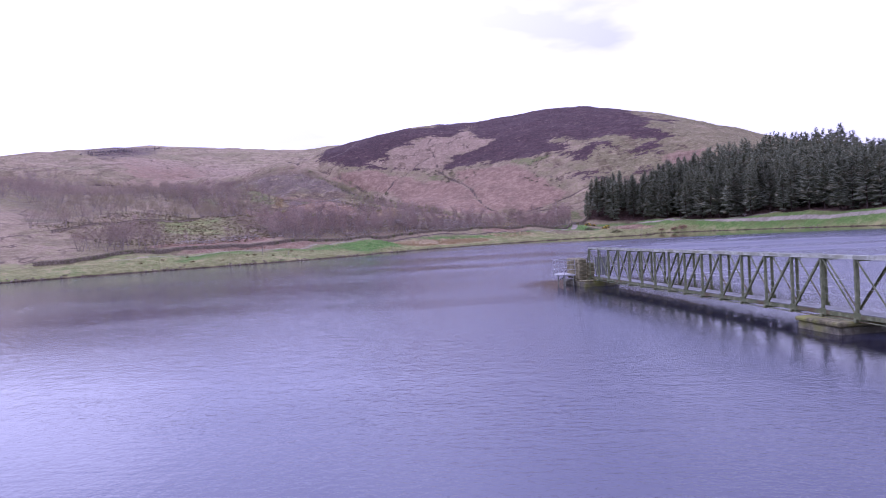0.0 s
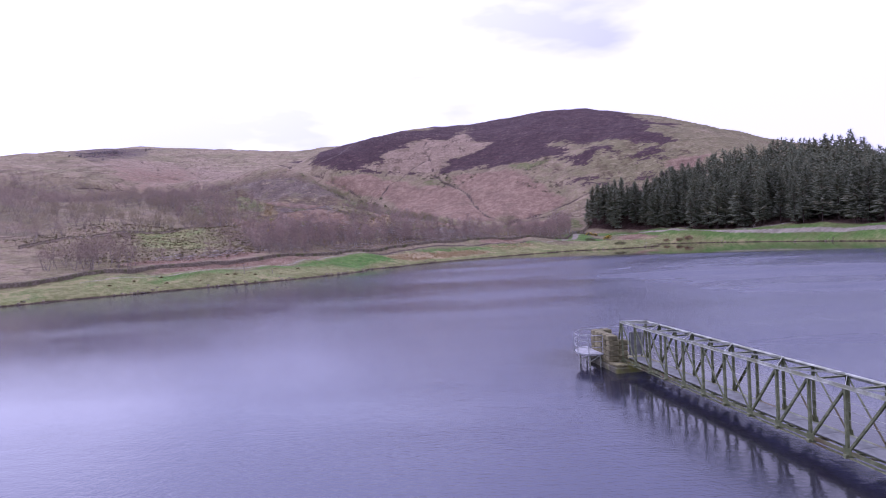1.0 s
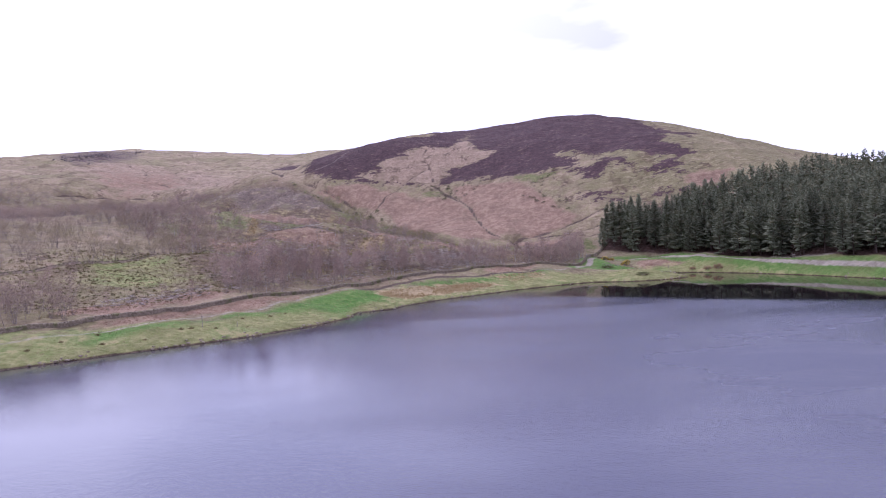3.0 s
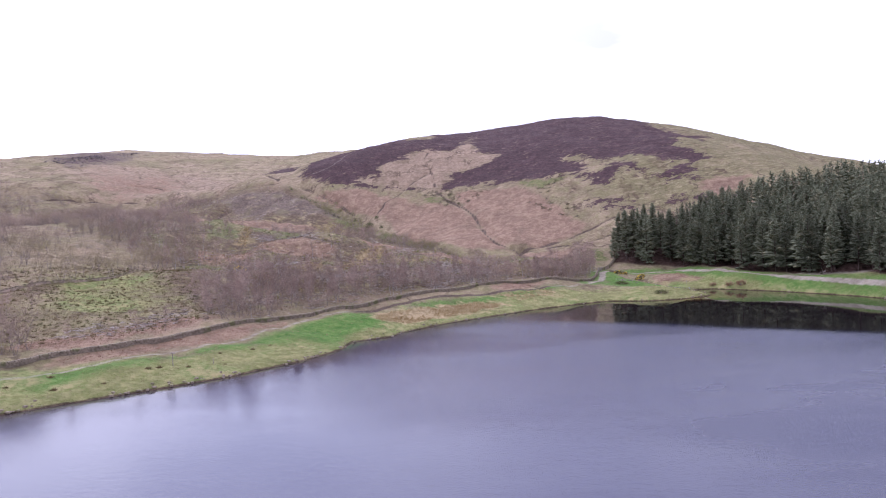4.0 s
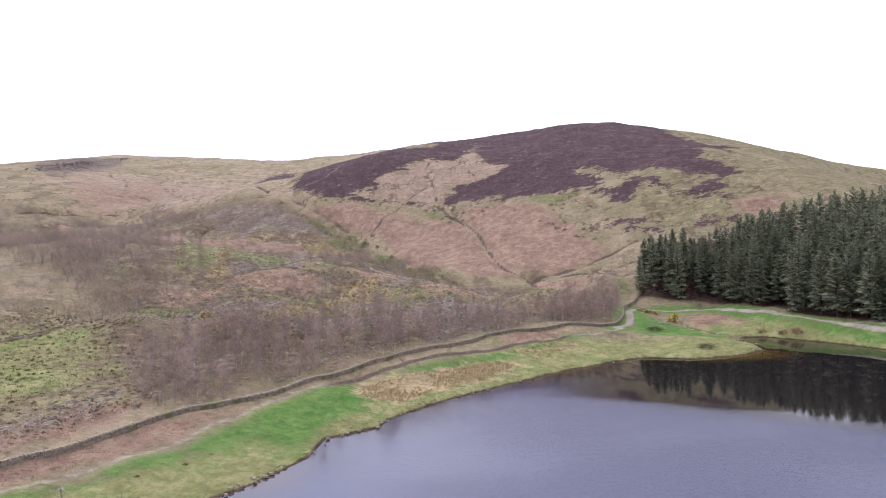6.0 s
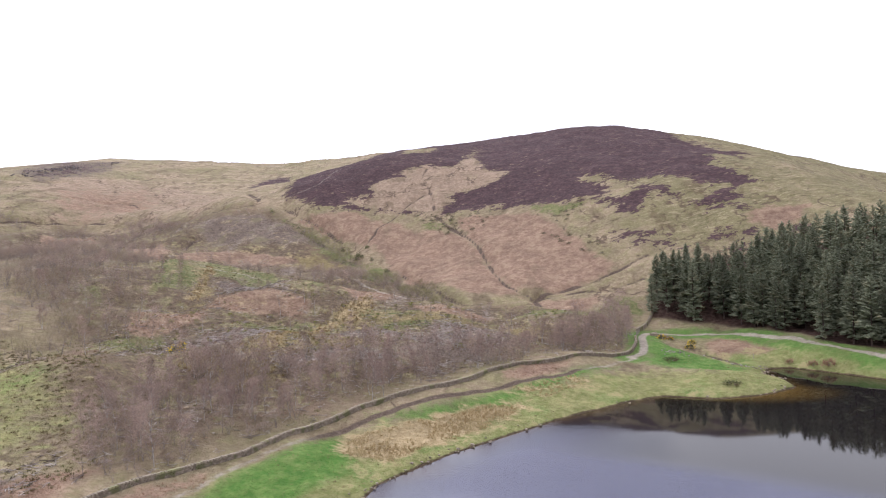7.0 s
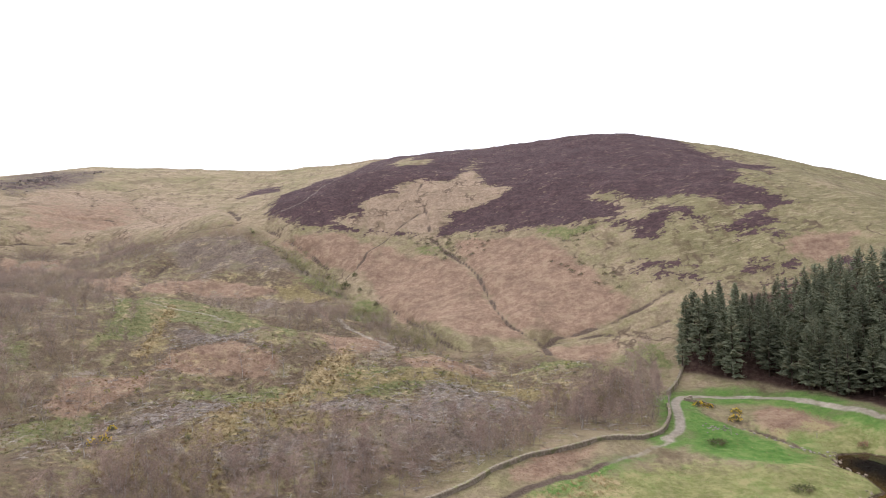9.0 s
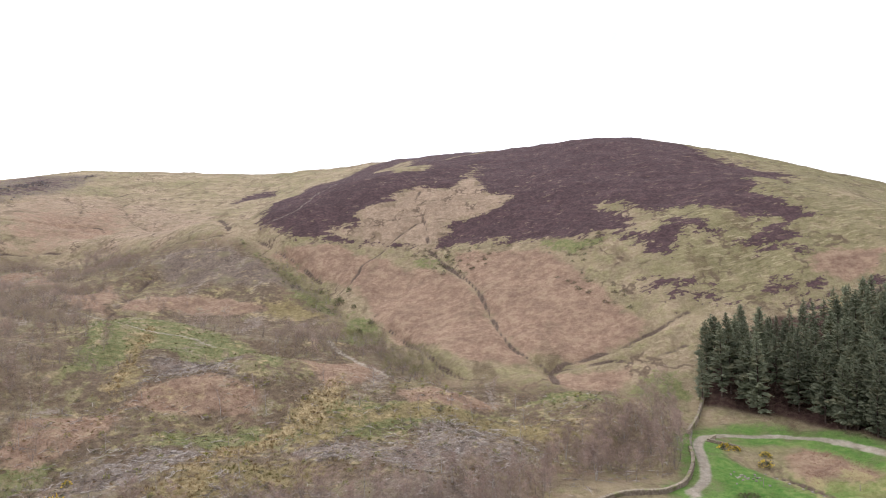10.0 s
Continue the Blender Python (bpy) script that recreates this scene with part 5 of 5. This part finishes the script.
joined("olive_thicket", [*(m for pair in OLIVE_BARE for m in pair)], [(x, y, rng.uniform(0.4, 0.95), rng.uniform(0, 6.28), (0, 1) if rng.random() < 0.5 else (2, 3)) for x, y in zip(fx, fy)], "Olive-green budding willow thicket along the moor stream", "thicket")
fx, fy, rng = scatter([LAKE_WOOD], 2.8, 58, 300, clumps(11, 0.44, 57))
far += [(x, y, rng.uniform(0.32, 0.7), rng.uniform(0, 6.28), (2, 3) if rng.random() < 0.5 else (4, 5)) for x, y in zip(fx, fy)]
joined("bare_woodland", [*(m for pair in FAR_BARE for m in pair)], far, "Leafless scrub woodland with purple-brown twigs on the moor slope", "woodland")


# ---- low plants ----
M_STRAW = two_tone("dry_grass_blades", (0.165, 0.13, 0.07), (0.27, 0.215, 0.12), 0.6, 0.95, 0, third=(0.15, 0.145, 0.055))
M_RUSH = two_tone("dark_rush_blades", (0.07, 0.06, 0.025), (0.13, 0.115, 0.045), 0.6, 0.95, 0)
M_SEDGE = two_tone("ochre_sedge_blades", (0.3, 0.215, 0.105), (0.41, 0.32, 0.18), 0.6, 0.95, 0, third=(0.38, 0.31, 0.17), glow=0.3)
M_FERN = two_tone("dead_bracken_fronds", (0.24, 0.14, 0.092), (0.34, 0.22, 0.15), 0.6, 0.95, 0, third=(0.19, 0.11, 0.07), glow=0.3)
M_TUSSOCK = two_tone("brown_tussock_blades", (0.1, 0.07, 0.035), (0.17, 0.125, 0.065), 0.6, 0.95, 0, glow=0.3)
M_STICK = two_tone("bleached_sticks", (0.22, 0.185, 0.165), (0.43, 0.385, 0.35), 0.8, 0.95, 0, third=(0.13, 0.1, 0.09))
M_LEAF = two_tone("evergreen_leaves", (0.07, 0.074, 0.034), (0.125, 0.125, 0.058), 1.5, 0.85, 0, third=(0.135, 0.1, 0.06), each=0.2, glow=0.3)
M_FRESH_LEAF = two_tone("yellow_green_leaves", (0.15, 0.16, 0.03), (0.24, 0.24, 0.055), 1.5, 0.85, 0, third=(0.1, 0.11, 0.03))
M_FLOWER = two_tone("gorse_flowers", (0.62, 0.42, 0.02), (0.75, 0.55, 0.04), 3.0, 0.8, 0, glow=0.25)
M_CRAG = two_tone("purple_grey_crag", (0.13, 0.11, 0.108), (0.21, 0.18, 0.172), 1.2, 0.95, 0.6, 0.05)
M_ROCK = two_tone("grey_gritstone", (0.17, 0.15, 0.13), (0.29, 0.26, 0.225), 1.2, 0.95, 0.6, 0.05, (0.12, 0.105, 0.09))


def tuft_mesh(seed, blades, tall, spread, wide, material):
    rng = np.random.default_rng(seed)
    b = Builder()
    for _ in range(blades):
        way = unit(rng, rng.uniform(0.35, 0.95))
        foot = Vector((rng.normal() * spread * 0.35, rng.normal() * spread * 0.35, -0.05))
        b.sliver(foot, foot + Vector((way.x * spread, way.y * spread, way.z * tall)) * rng.uniform(0.6, 1.1), wide, rng, 0.4)
    return b.mesh("tuft", material)


def stick_mesh(seed, count, reach, material):
    """A few dead branches lying across one another."""
    rng = np.random.default_rng(seed)
    b = Builder()
    for _ in range(count):
        a = rng.uniform(0, 2 * math.pi)
        c = Vector((rng.normal() * 0.5, rng.normal() * 0.5, rng.uniform(0.05, 0.35)))
        half = Vector((math.cos(a), math.sin(a), rng.uniform(-0.25, 0.25))) * rng.uniform(0.4, 1) * reach / 2
        b.add(tube_rings([c - half, c + half * 0.2, c + half], [0.05, 0.04, 0.015], 3))
    return b.mesh("sticks", material)


def bush_meshes(seed, rx, ry, tall, count, leaf, size, flower=None):
    rng = np.random.default_rng(seed)
    stems, leaves, petals = Builder(), Builder(), Builder()
    for _ in range(9):
        way = unit(rng, rng.uniform(0.3, 0.9))
        tip = Vector((way.x * rx * 0.8, way.y * ry * 0.8, way.z * tall * 0.8))
        stems.add(tube_rings([Vector((0, 0, -0.2)), tip * 0.5, tip], [0.05, 0.03, 0.008], 4))
    for _ in range(count):
        way = unit(rng, rng.uniform(-0.05, 1))
        k = rng.uniform(0.55, 1.08) * (0.85 + 0.3 * math.sin(3 * math.atan2(way.y, way.x) + seed) * 0.5)
        p = Vector((way.x * rx * k, way.y * ry * k, max(0.03, way.z * tall * k)))
        out = (way * 0.7 + unit(rng, rng.uniform(-0.3, 1)) * 0.6) * size * rng.uniform(0.7, 1.4)
        (petals if flower and rng.random() < 0.75 and k > 0.72 else leaves).sliver(p, p + out, size * 0.5, rng, 0.5)
    out = [("stems", stems.mesh("stems", M_BARE_BARK)), ("foliage", leaves.mesh("foliage", leaf))]
    return out + ([("blossom", petals.mesh("blossom", flower))] if flower else [])


def bush(name, meshes, x, y, turn, label, category, group="", size=1.0, sink=0.05):
    ob = new(name)
    ob.matrix_world = pose(x, y, at_ground(x, y) - sink, 0, 0, turn) @ Matrix.Diagonal((size, size, size, 1))
    tagged(ob, label, category, group)
    for part_name, mesh in meshes:
        shared(part_name, mesh, ob)
    return ob


M_OLIVE = two_tone("olive_grass_blades", (0.14, 0.125, 0.055), (0.22, 0.195, 0.095), 0.6, 0.95, 0)
M_RUST = two_tone("rusty_tussock_blades", (0.14, 0.09, 0.04), (0.215, 0.148, 0.07), 0.6, 0.95, 0, third=(0.16, 0.14, 0.055), glow=0.2)
TUFTS = [tuft_mesh(80, 7, 0.42, 0.34, 0.09, M_STRAW), tuft_mesh(81, 8, 0.55, 0.4, 0.1, M_STRAW), tuft_mesh(82, 16, 0.5, 0.4, 0.1, M_RUSH), tuft_mesh(83, 8, 0.75, 0.4, 0.1, M_SEDGE), tuft_mesh(84, 13, 0.34, 0.45, 0.07, M_FERN), tuft_mesh(85, 8, 0.5, 0.45, 0.12, M_OLIVE), tuft_mesh(86, 16, 0.95, 0.5, 0.12, M_RUST), tuft_mesh(87, 34, 0.55, 0.55, 0.1, M_TUSSOCK)]
places = []
PASTURE = [(-110, 165), (-104, 235), (-75, 225), (-62, 205), (-52, 183), (-60, 168), (-74, 150)]
x, y, rng = scatter([PASTURE], 1.25, 60, 3200)
rush = (value_noise(x, y, 5, 21) + rng.uniform(-0.25, 0.25, len(x))) > 0.62
places += [(a, b, rng.uniform(0.7, 1.3), rng.uniform(0, 6.28), 2 if r else int(rng.integers(2))) for a, b, r in zip(x, y, rush)]
x, y, rng = scatter([SLOPE], 1.9, 61, 7000, lambda x, y, rng: (y < 345) & (from_shore(x, y) > 8))
sort = np.argmax(np.stack([np.full(len(x), 0.35), cover(x, y, PINK + BRACKEN, 4), cover(x, y, OLIVE + FRESH, 4), cover(x, y, OCHRE + RUSHES, 4), cover(x, y, PALE_BRASH + DARK_SCRUB, 4)]), 0)
thin_out = rng.random(len(x))
for a, b, s, k in zip(x, y, sort, thin_out):
    kind = ((0, 5, 4)[int(k * 3)], 4, 5 if k < 0.8 else 2, 3 if k < 0.6 else 5, -1)[s]
    if kind >= 0 and (s or k > 0.3):
        places.append((a, b, rng.uniform(0.6, 1.4), rng.uniform(0, 6.28), kind))
x, y, rng = scatter([RUSHES[0]], 0.62, 62, 1300, clumps(5, 0.36, 18))
places += [(a, b, rng.uniform(0.7, 1.3), rng.uniform(0, 6.28), 3) for a, b in zip(x, y)]
x, y, rng = scatter(RUSHES[1:], 1.0, 63, 1500)
places += [(a, b, rng.uniform(0.7, 1.2), rng.uniform(0, 6.28), 3) for a, b in zip(x, y)]
x, y, rng = scatter([BRACKEN[10], BRACKEN[11], BRACKEN[12], BRACKEN[13], BRACKEN[8], BRACKEN[9]], 0.85, 64, 2600)
places += [(a, b, rng.uniform(0.6, 1.2), rng.uniform(0, 6.28), 4) for a, b in zip(x, y)]
x, y, rng = scatter([OCHRE[0], OCHRE[3], RUSHES[1], RUSHES[2]], 1.15, 59, 1100, clumps(6, 0.36, 61))
places += [(a, b, rng.uniform(0.45, 0.95), rng.uniform(0, 6.28), int(rng.choice((6, 6, 6, 5)))) for a, b in zip(x, y)]
x, y, rng = scatter([THIN_WOOD, SLOPE], 1.25, 72, 4200, lambda x, y, rng: (y < 300) & (x > -95) & (cover(x, y, BRASH + PALE_BRASH + DARK_SCRUB[1:] + [THIN_WOOD], 3) > 0.4))
places += [(a, b, rng.uniform(0.3, 0.75), rng.uniform(0, 6.28), int(rng.choice((0, 1, 2, 2, 5, 6)))) for a, b in zip(x, y)]
x, y, rng = scatter([PASTURE], 2.7, 73, 420, clumps(9, 0.36, 74))
places += [(a, b, rng.uniform(0.6, 1.1), rng.uniform(0, 6.28), 7) for a, b in zip(x, y)]
SHORE_BAND = [(-66, 128), (-57, 136), (-48, 143.5), (-31, 162), (-25, 172), (-25, 181), (-17, 186), (-7, 203), (3, 212.5), (24, 231), (32, 235), (43, 232), (58, 238), (59, 245), (50, 262), (38, 258), (30, 254), (12, 238), (-6, 224), (-30, 200), (-44, 168), (-62, 146)]
x, y, rng = scatter([SHORE_BAND], 1.5, 65, 2200, clumps(6, 0.42, 9))
places += [(a, b, rng.uniform(0.35, 0.75), rng.uniform(0, 6.28), int(rng.integers(2))) for a, b in zip(x, y)]
joined("grass_tufts", TUFTS, places, "Straw, rush and bracken tufts over the moor and shore", "grass tufts")

STICKS = [stick_mesh(90 + k, 5, 2.6, M_STICK) for k in range(3)]
x, y, rng = scatter(BRASH + PALE_BRASH, 1.4, 66, 2400, lambda x, y, rng: rng.random(len(x)) < 0.75)
sticks = [(a, b, rng.uniform(0.5, 1.2), rng.uniform(0, 6.28), int(rng.integers(3))) for a, b in zip(x, y)]
x, y, rng = scatter([THIN_WOOD, LAKE_WOOD], 3.2, 67, 900)
sticks += [(a, b, rng.uniform(0.4, 1.1), rng.uniform(0, 6.28), int(rng.integers(3))) for a, b in zip(x, y)]
joined("brash", STICKS, sticks, "Bleached dead branches left lying after felling", "dead branches")

SCRUB = [bush_meshes(95, 0.7, 0.7, 0.9, 60, M_FRESH_LEAF, 0.24), bush_meshes(96, 0.9, 0.8, 0.6, 70, M_LEAF, 0.2)]
scrub_meshes = [pair[1] for kind in SCRUB for pair in kind]
x, y, rng = scatter([THIN_WOOD], 4.6, 68, 420, clumps(14, 0.45, 15))
scrub = [(a, b, rng.uniform(0.5, 1.2), rng.uniform(0, 6.28), (0, 1) if rng.random() < 0.7 else (2, 3)) for a, b in zip(x, y)]
x, y, rng = scatter([FRESH[4], FRESH[5], [(-40, 424), (-20, 416), (8, 404), (12, 396), (-14, 390), (-34, 410)], [(18, 372), (30, 376), (44, 352), (38, 340)]], 3.0, 69, 620, clumps(9, 0.42, 70))
scrub += [(a, b, rng.uniform(0.6, 1.7), rng.uniform(0, 6.28), (2, 3)) for a, b in zip(x, y)]
joined("low_scrub", scrub_meshes, scrub, "Scattered yellow-green and dark evergreen scrub on the slope", "scrub")

GORSE = bush_meshes(100, 1.5, 1.1, 1.25, 420, M_LEAF, 0.26, M_FLOWER)
for x, y, s, turn in ((43.2, 277.2, 1.0, 20), (45.2, 277, 0.7, 80), (50.2, 275.4, 0.9, 130), (48.6, 271.8, 1.05, 200), (-67.5, 238.5, 1.4, 40), (-70.5, 247, 0.8, 110)):
    bush("gorse_bush", GORSE, x, y, turn, "Gorse bush in yellow blossom on rough grass", "gorse bush", "flowering gorse", s)
LOW_BUSH = bush_meshes(101, 2.3, 1.5, 0.95, 620, M_LEAF, 0.24)
for x, y, s, turn in ((40.2, 257.2, 1.0, 10), (46.6, 236.6, 0.95, 5)):
    bush("juniper_bush", LOW_BUSH, x, y, turn, "Low spreading dark green-brown shrub on the grassy spit", "shrub", "low shrubs on the spit", s)
WILLOW = bush_meshes(102, 2.6, 1.4, 1.5, 520, M_FERN, 0.3)
for x, y, s in ((70.5, 254.2, 0.8), (73, 252.2, 1.0), (67, 258, 0.6)):
    bush("willow_bush", WILLOW, x, y, 35, "Brown leafless willow shrub at the water's edge", "shrub", "waterside willows", s)
TUSSOCK = [("tuft", tuft_mesh(103, 70, 0.55, 0.5, 0.08, M_TUSSOCK))]
for x, y, s in ((-58, 140, 1.0), (-53, 143.5, 0.8), (-61, 144, 0.9), (-48.8, 151.2, 1.1), (-50, 150, 1.0), (-45, 152.5, 0.8), (-43, 160, 0.8), (-39.4, 165, 0.9), (-37.6, 168.6, 0.7), (-66, 134, 0.9), (-40.5, 155.5, 0.6), (-64, 139, 0.8)):
    bush("rush_tussock", TUSSOCK, x, y, 0, "Dark brown rush tussock on the mown shore", "rush tussock", "tussocks along the shore", s)
HOLLY = bush_meshes(104, 1.9, 1.7, 3.0, 900, M_LEAF, 0.26)
for x, y, s, turn in ((-57, 391, 1.35, 0), (-54, 396, 0.7, 60), (-50, 384, 0.6, 120), (-42, 372, 0.65, 200), (-66, 402, 0.6, 20), (-45, 366, 0.8, 90), (-36, 352, 0.75, 150)):
    bush("holly_bush", HOLLY, x, y, turn, "Dark green-brown evergreen shrub beside the moor stream", "shrub", "shrubs in the stream cleft", s)

# ---- stones ----
stones = []
rng = np.random.default_rng(71)
for x, y in resample(SHORE[2:30], 0.45):
    if rng.random() < 1.6 * value_noise(np.array([x]), np.array([y]), 6, 19)[0] - 0.45:
        a, r = rng.uniform(0, 6.28), rng.uniform(0.07, 0.21)
        sx, sy = x + rng.normal() * 0.5, y + rng.normal() * 0.5
        stones.append(((sx, sy, max(at_ground(sx, sy), -0.05) + r * 0.3), (r * rng.uniform(0.8, 1.5), r, r * 0.65), a))
v, f = block_mesh(stones)
tagged(new("shore_stones", mesh_from("shore_stones", v, f, M_STONE)), "Loose brown stones along the waterline", "stones", kind="stuff")
stones = []
for _ in range(25):
    sx, sy = 42.5 + rng.normal() * 1.6, 265 + rng.normal() * 1.2
    r = rng.uniform(0.08, 0.2)
    stones.append(((sx, sy, at_ground(sx, sy) + r * 0.3), (r * 1.3, r, r * 0.7), rng.uniform(0, 6.28)))
for _ in range(26):
    k = rng.random()
    sx, sy = 48 + 11 * k + rng.normal() * 0.8, 270 - 17 * k + rng.normal() * 0.8
    r = rng.uniform(0.08, 0.2)
    stones.append(((sx, sy, at_ground(sx, sy) + r * 0.3), (r * 1.3, r, r * 0.7), rng.uniform(0, 6.28)))
v, f = block_mesh(stones)
tagged(new("field_stones", mesh_from("field_stones", v, f, M_ROCK)), "Grey stones scattered along the stream and spit", "stones", kind="stuff")
stones = []
for x, y in resample([(-345, 585), (-349, 612), (-354, 643), (-362, 682), (-358, 702), (-357, 740), (-352, 752)], 0.9):
    # broken edge: outcrops with gaps, and boulders fallen below it
    lump = float(value_noise(np.array([x]), np.array([y]), 14, 23)[0])
    if rng.random() < 1.5 * lump - 0.5:
        r = rng.uniform(0.28, 0.62) * (0.6 + lump)
        sx, sy = x + rng.normal() * 4.0, y + rng.normal() * 2.5
        stones.append(((sx, sy, at_ground(sx, sy) + r * 0.35), (r * rng.uniform(0.9, 2.0), r * 1.1, r * rng.uniform(0.45, 0.9)), rng.uniform(0, 6.28)))
    if rng.random() < 0.12:
        r = rng.uniform(0.3, 0.6)
        sx, sy = x + rng.uniform(4, 22), y - rng.uniform(0, 10)
        stones.append(((sx, sy, at_ground(sx, sy) + r * 0.2), (r * 1.5, r, r * 0.7), rng.uniform(0, 6.28)))
v, f = block_mesh(stones)
tagged(new("crag", mesh_from("crag", v, f, M_CRAG)), "Broken line of dark gritstone crags on the moor edge", "crag", kind="stuff")

# ---- small built things ----
def ground_thing(name, x, y, turn, label, category, group=""):
    return thing(name, x, y, at_ground(x, y), turn, label, category, group)


post = ground_thing("sign_post", -47.2, 152.2, 20, "Weathered wooden post with a small pitched board on top", "sign post")
part("shaft", box(bmesh.new(), (-0.06, -0.06, -0.3), (0.06, 0.06, 1.95), 0.012), M_WOOD, post)
for s in (-1, 1):
    bm = box(bmesh.new(), (-0.02, -0.3, -0.025), (0.42, 0.3, 0.025), 0.008, pose(0, 0, 2.05, 0, 28 * s, 0) @ Matrix.Diagonal((s, 1, 1, 1)))
    bmesh.ops.recalc_face_normals(bm, faces=bm.faces[:])
    part("board", bm, M_BARE_BARK, post)
for x, y, h in ((-42.2, 155.2, 0.8), (44.5, 262, 1.3), (60.5, 262, 1.0)):
    stake = ground_thing("marker_post", x, y, 15, "Thin grey wooden marker post in the grass", "post", "marker posts")
    part("shaft", box(bmesh.new(), (-0.05, -0.05, -0.3), (0.05, 0.05, h), 0.012), M_WOOD, stake)
    part("tip", box(bmesh.new(), (-0.056, -0.056, h), (0.056, 0.056, h + 0.06), 0.015), M_WOOD, stake)

gate = ground_thing("field_gate", 36.4, 275.6, 78, "Grey timber field gate between the stone walls", "gate")
for x in (0.0, 3.4):
    part("gate_post", box(bmesh.new(), (x - 0.1, -0.1, -0.4), (x + 0.1, 0.1, 1.45), 0.02), M_WOOD, gate)
for z in (0.25, 0.5, 0.75, 1.0, 1.22):
    part("gate_rail", box(bmesh.new(), (0.14, -0.03, z - 0.045), (3.26, 0.03, z + 0.045), 0.008), M_WOOD, gate)
part("gate_brace", bar(bmesh.new(), (0.2, -0.05, 0.25), (3.2, -0.05, 1.2), 0.08, 0.03), M_WOOD, gate)
fence = ground_thing("rail_fence", 37.2, 279.4, 70, "Short grey post-and-rail fence by the stream crossing", "fence")
for x in (0.0, 1.9, 3.8, 5.7):
    part("fence_post", box(bmesh.new(), (x - 0.07, -0.07, -0.5), (x + 0.07, 0.07, 1.15), 0.015), M_WOOD, fence)
for z in (0.4, 0.75, 1.05):
    part("fence_rail", box(bmesh.new(), (-0.1, -0.095, z - 0.05), (5.8, -0.072, z + 0.05), 0.006), M_WOOD, fence)

for line in ([(41.2, 280.8), (43.2, 283.6)], [(41.5, 280.6), (46, 277.6)]):
    stone_wall(line, 0.6, 9, "Low dark stone parapet beside the stream crossing")

stump = ground_thing("upturned_stump", 90.5, 241.5, 0, "Dark upturned tree stump with ragged roots beside the track", "tree stump")
rng = np.random.default_rng(77)
b = Builder()
b.add(tube_rings([(0, 0.9, 0.35), (0, 0.3, 0.55), (0, -0.2, 0.7)], [0.22, 0.26, 0.42], 8))
part_mesh = b.mesh("log", M_BARK_DARK)
shared("log", part_mesh, stump)
b = Builder()
for _ in range(16):
    a = rng.uniform(0, 6.28)
    tip = Vector((math.cos(a) * rng.uniform(0.6, 1.1), -0.3 + rng.uniform(-0.3, 0.2), 0.7 + math.sin(a) * rng.uniform(0.5, 1.0)))
    b.add(tube_rings([(0, -0.15, 0.7), Vector((0, -0.2, 0.7)).lerp(tip, 0.6) + Vector(rng.normal(size=3) * 0.06), tip], [0.12, 0.07, 0.015], 4))
shared("roots", b.mesh("roots", M_BARE_BARK), stump)
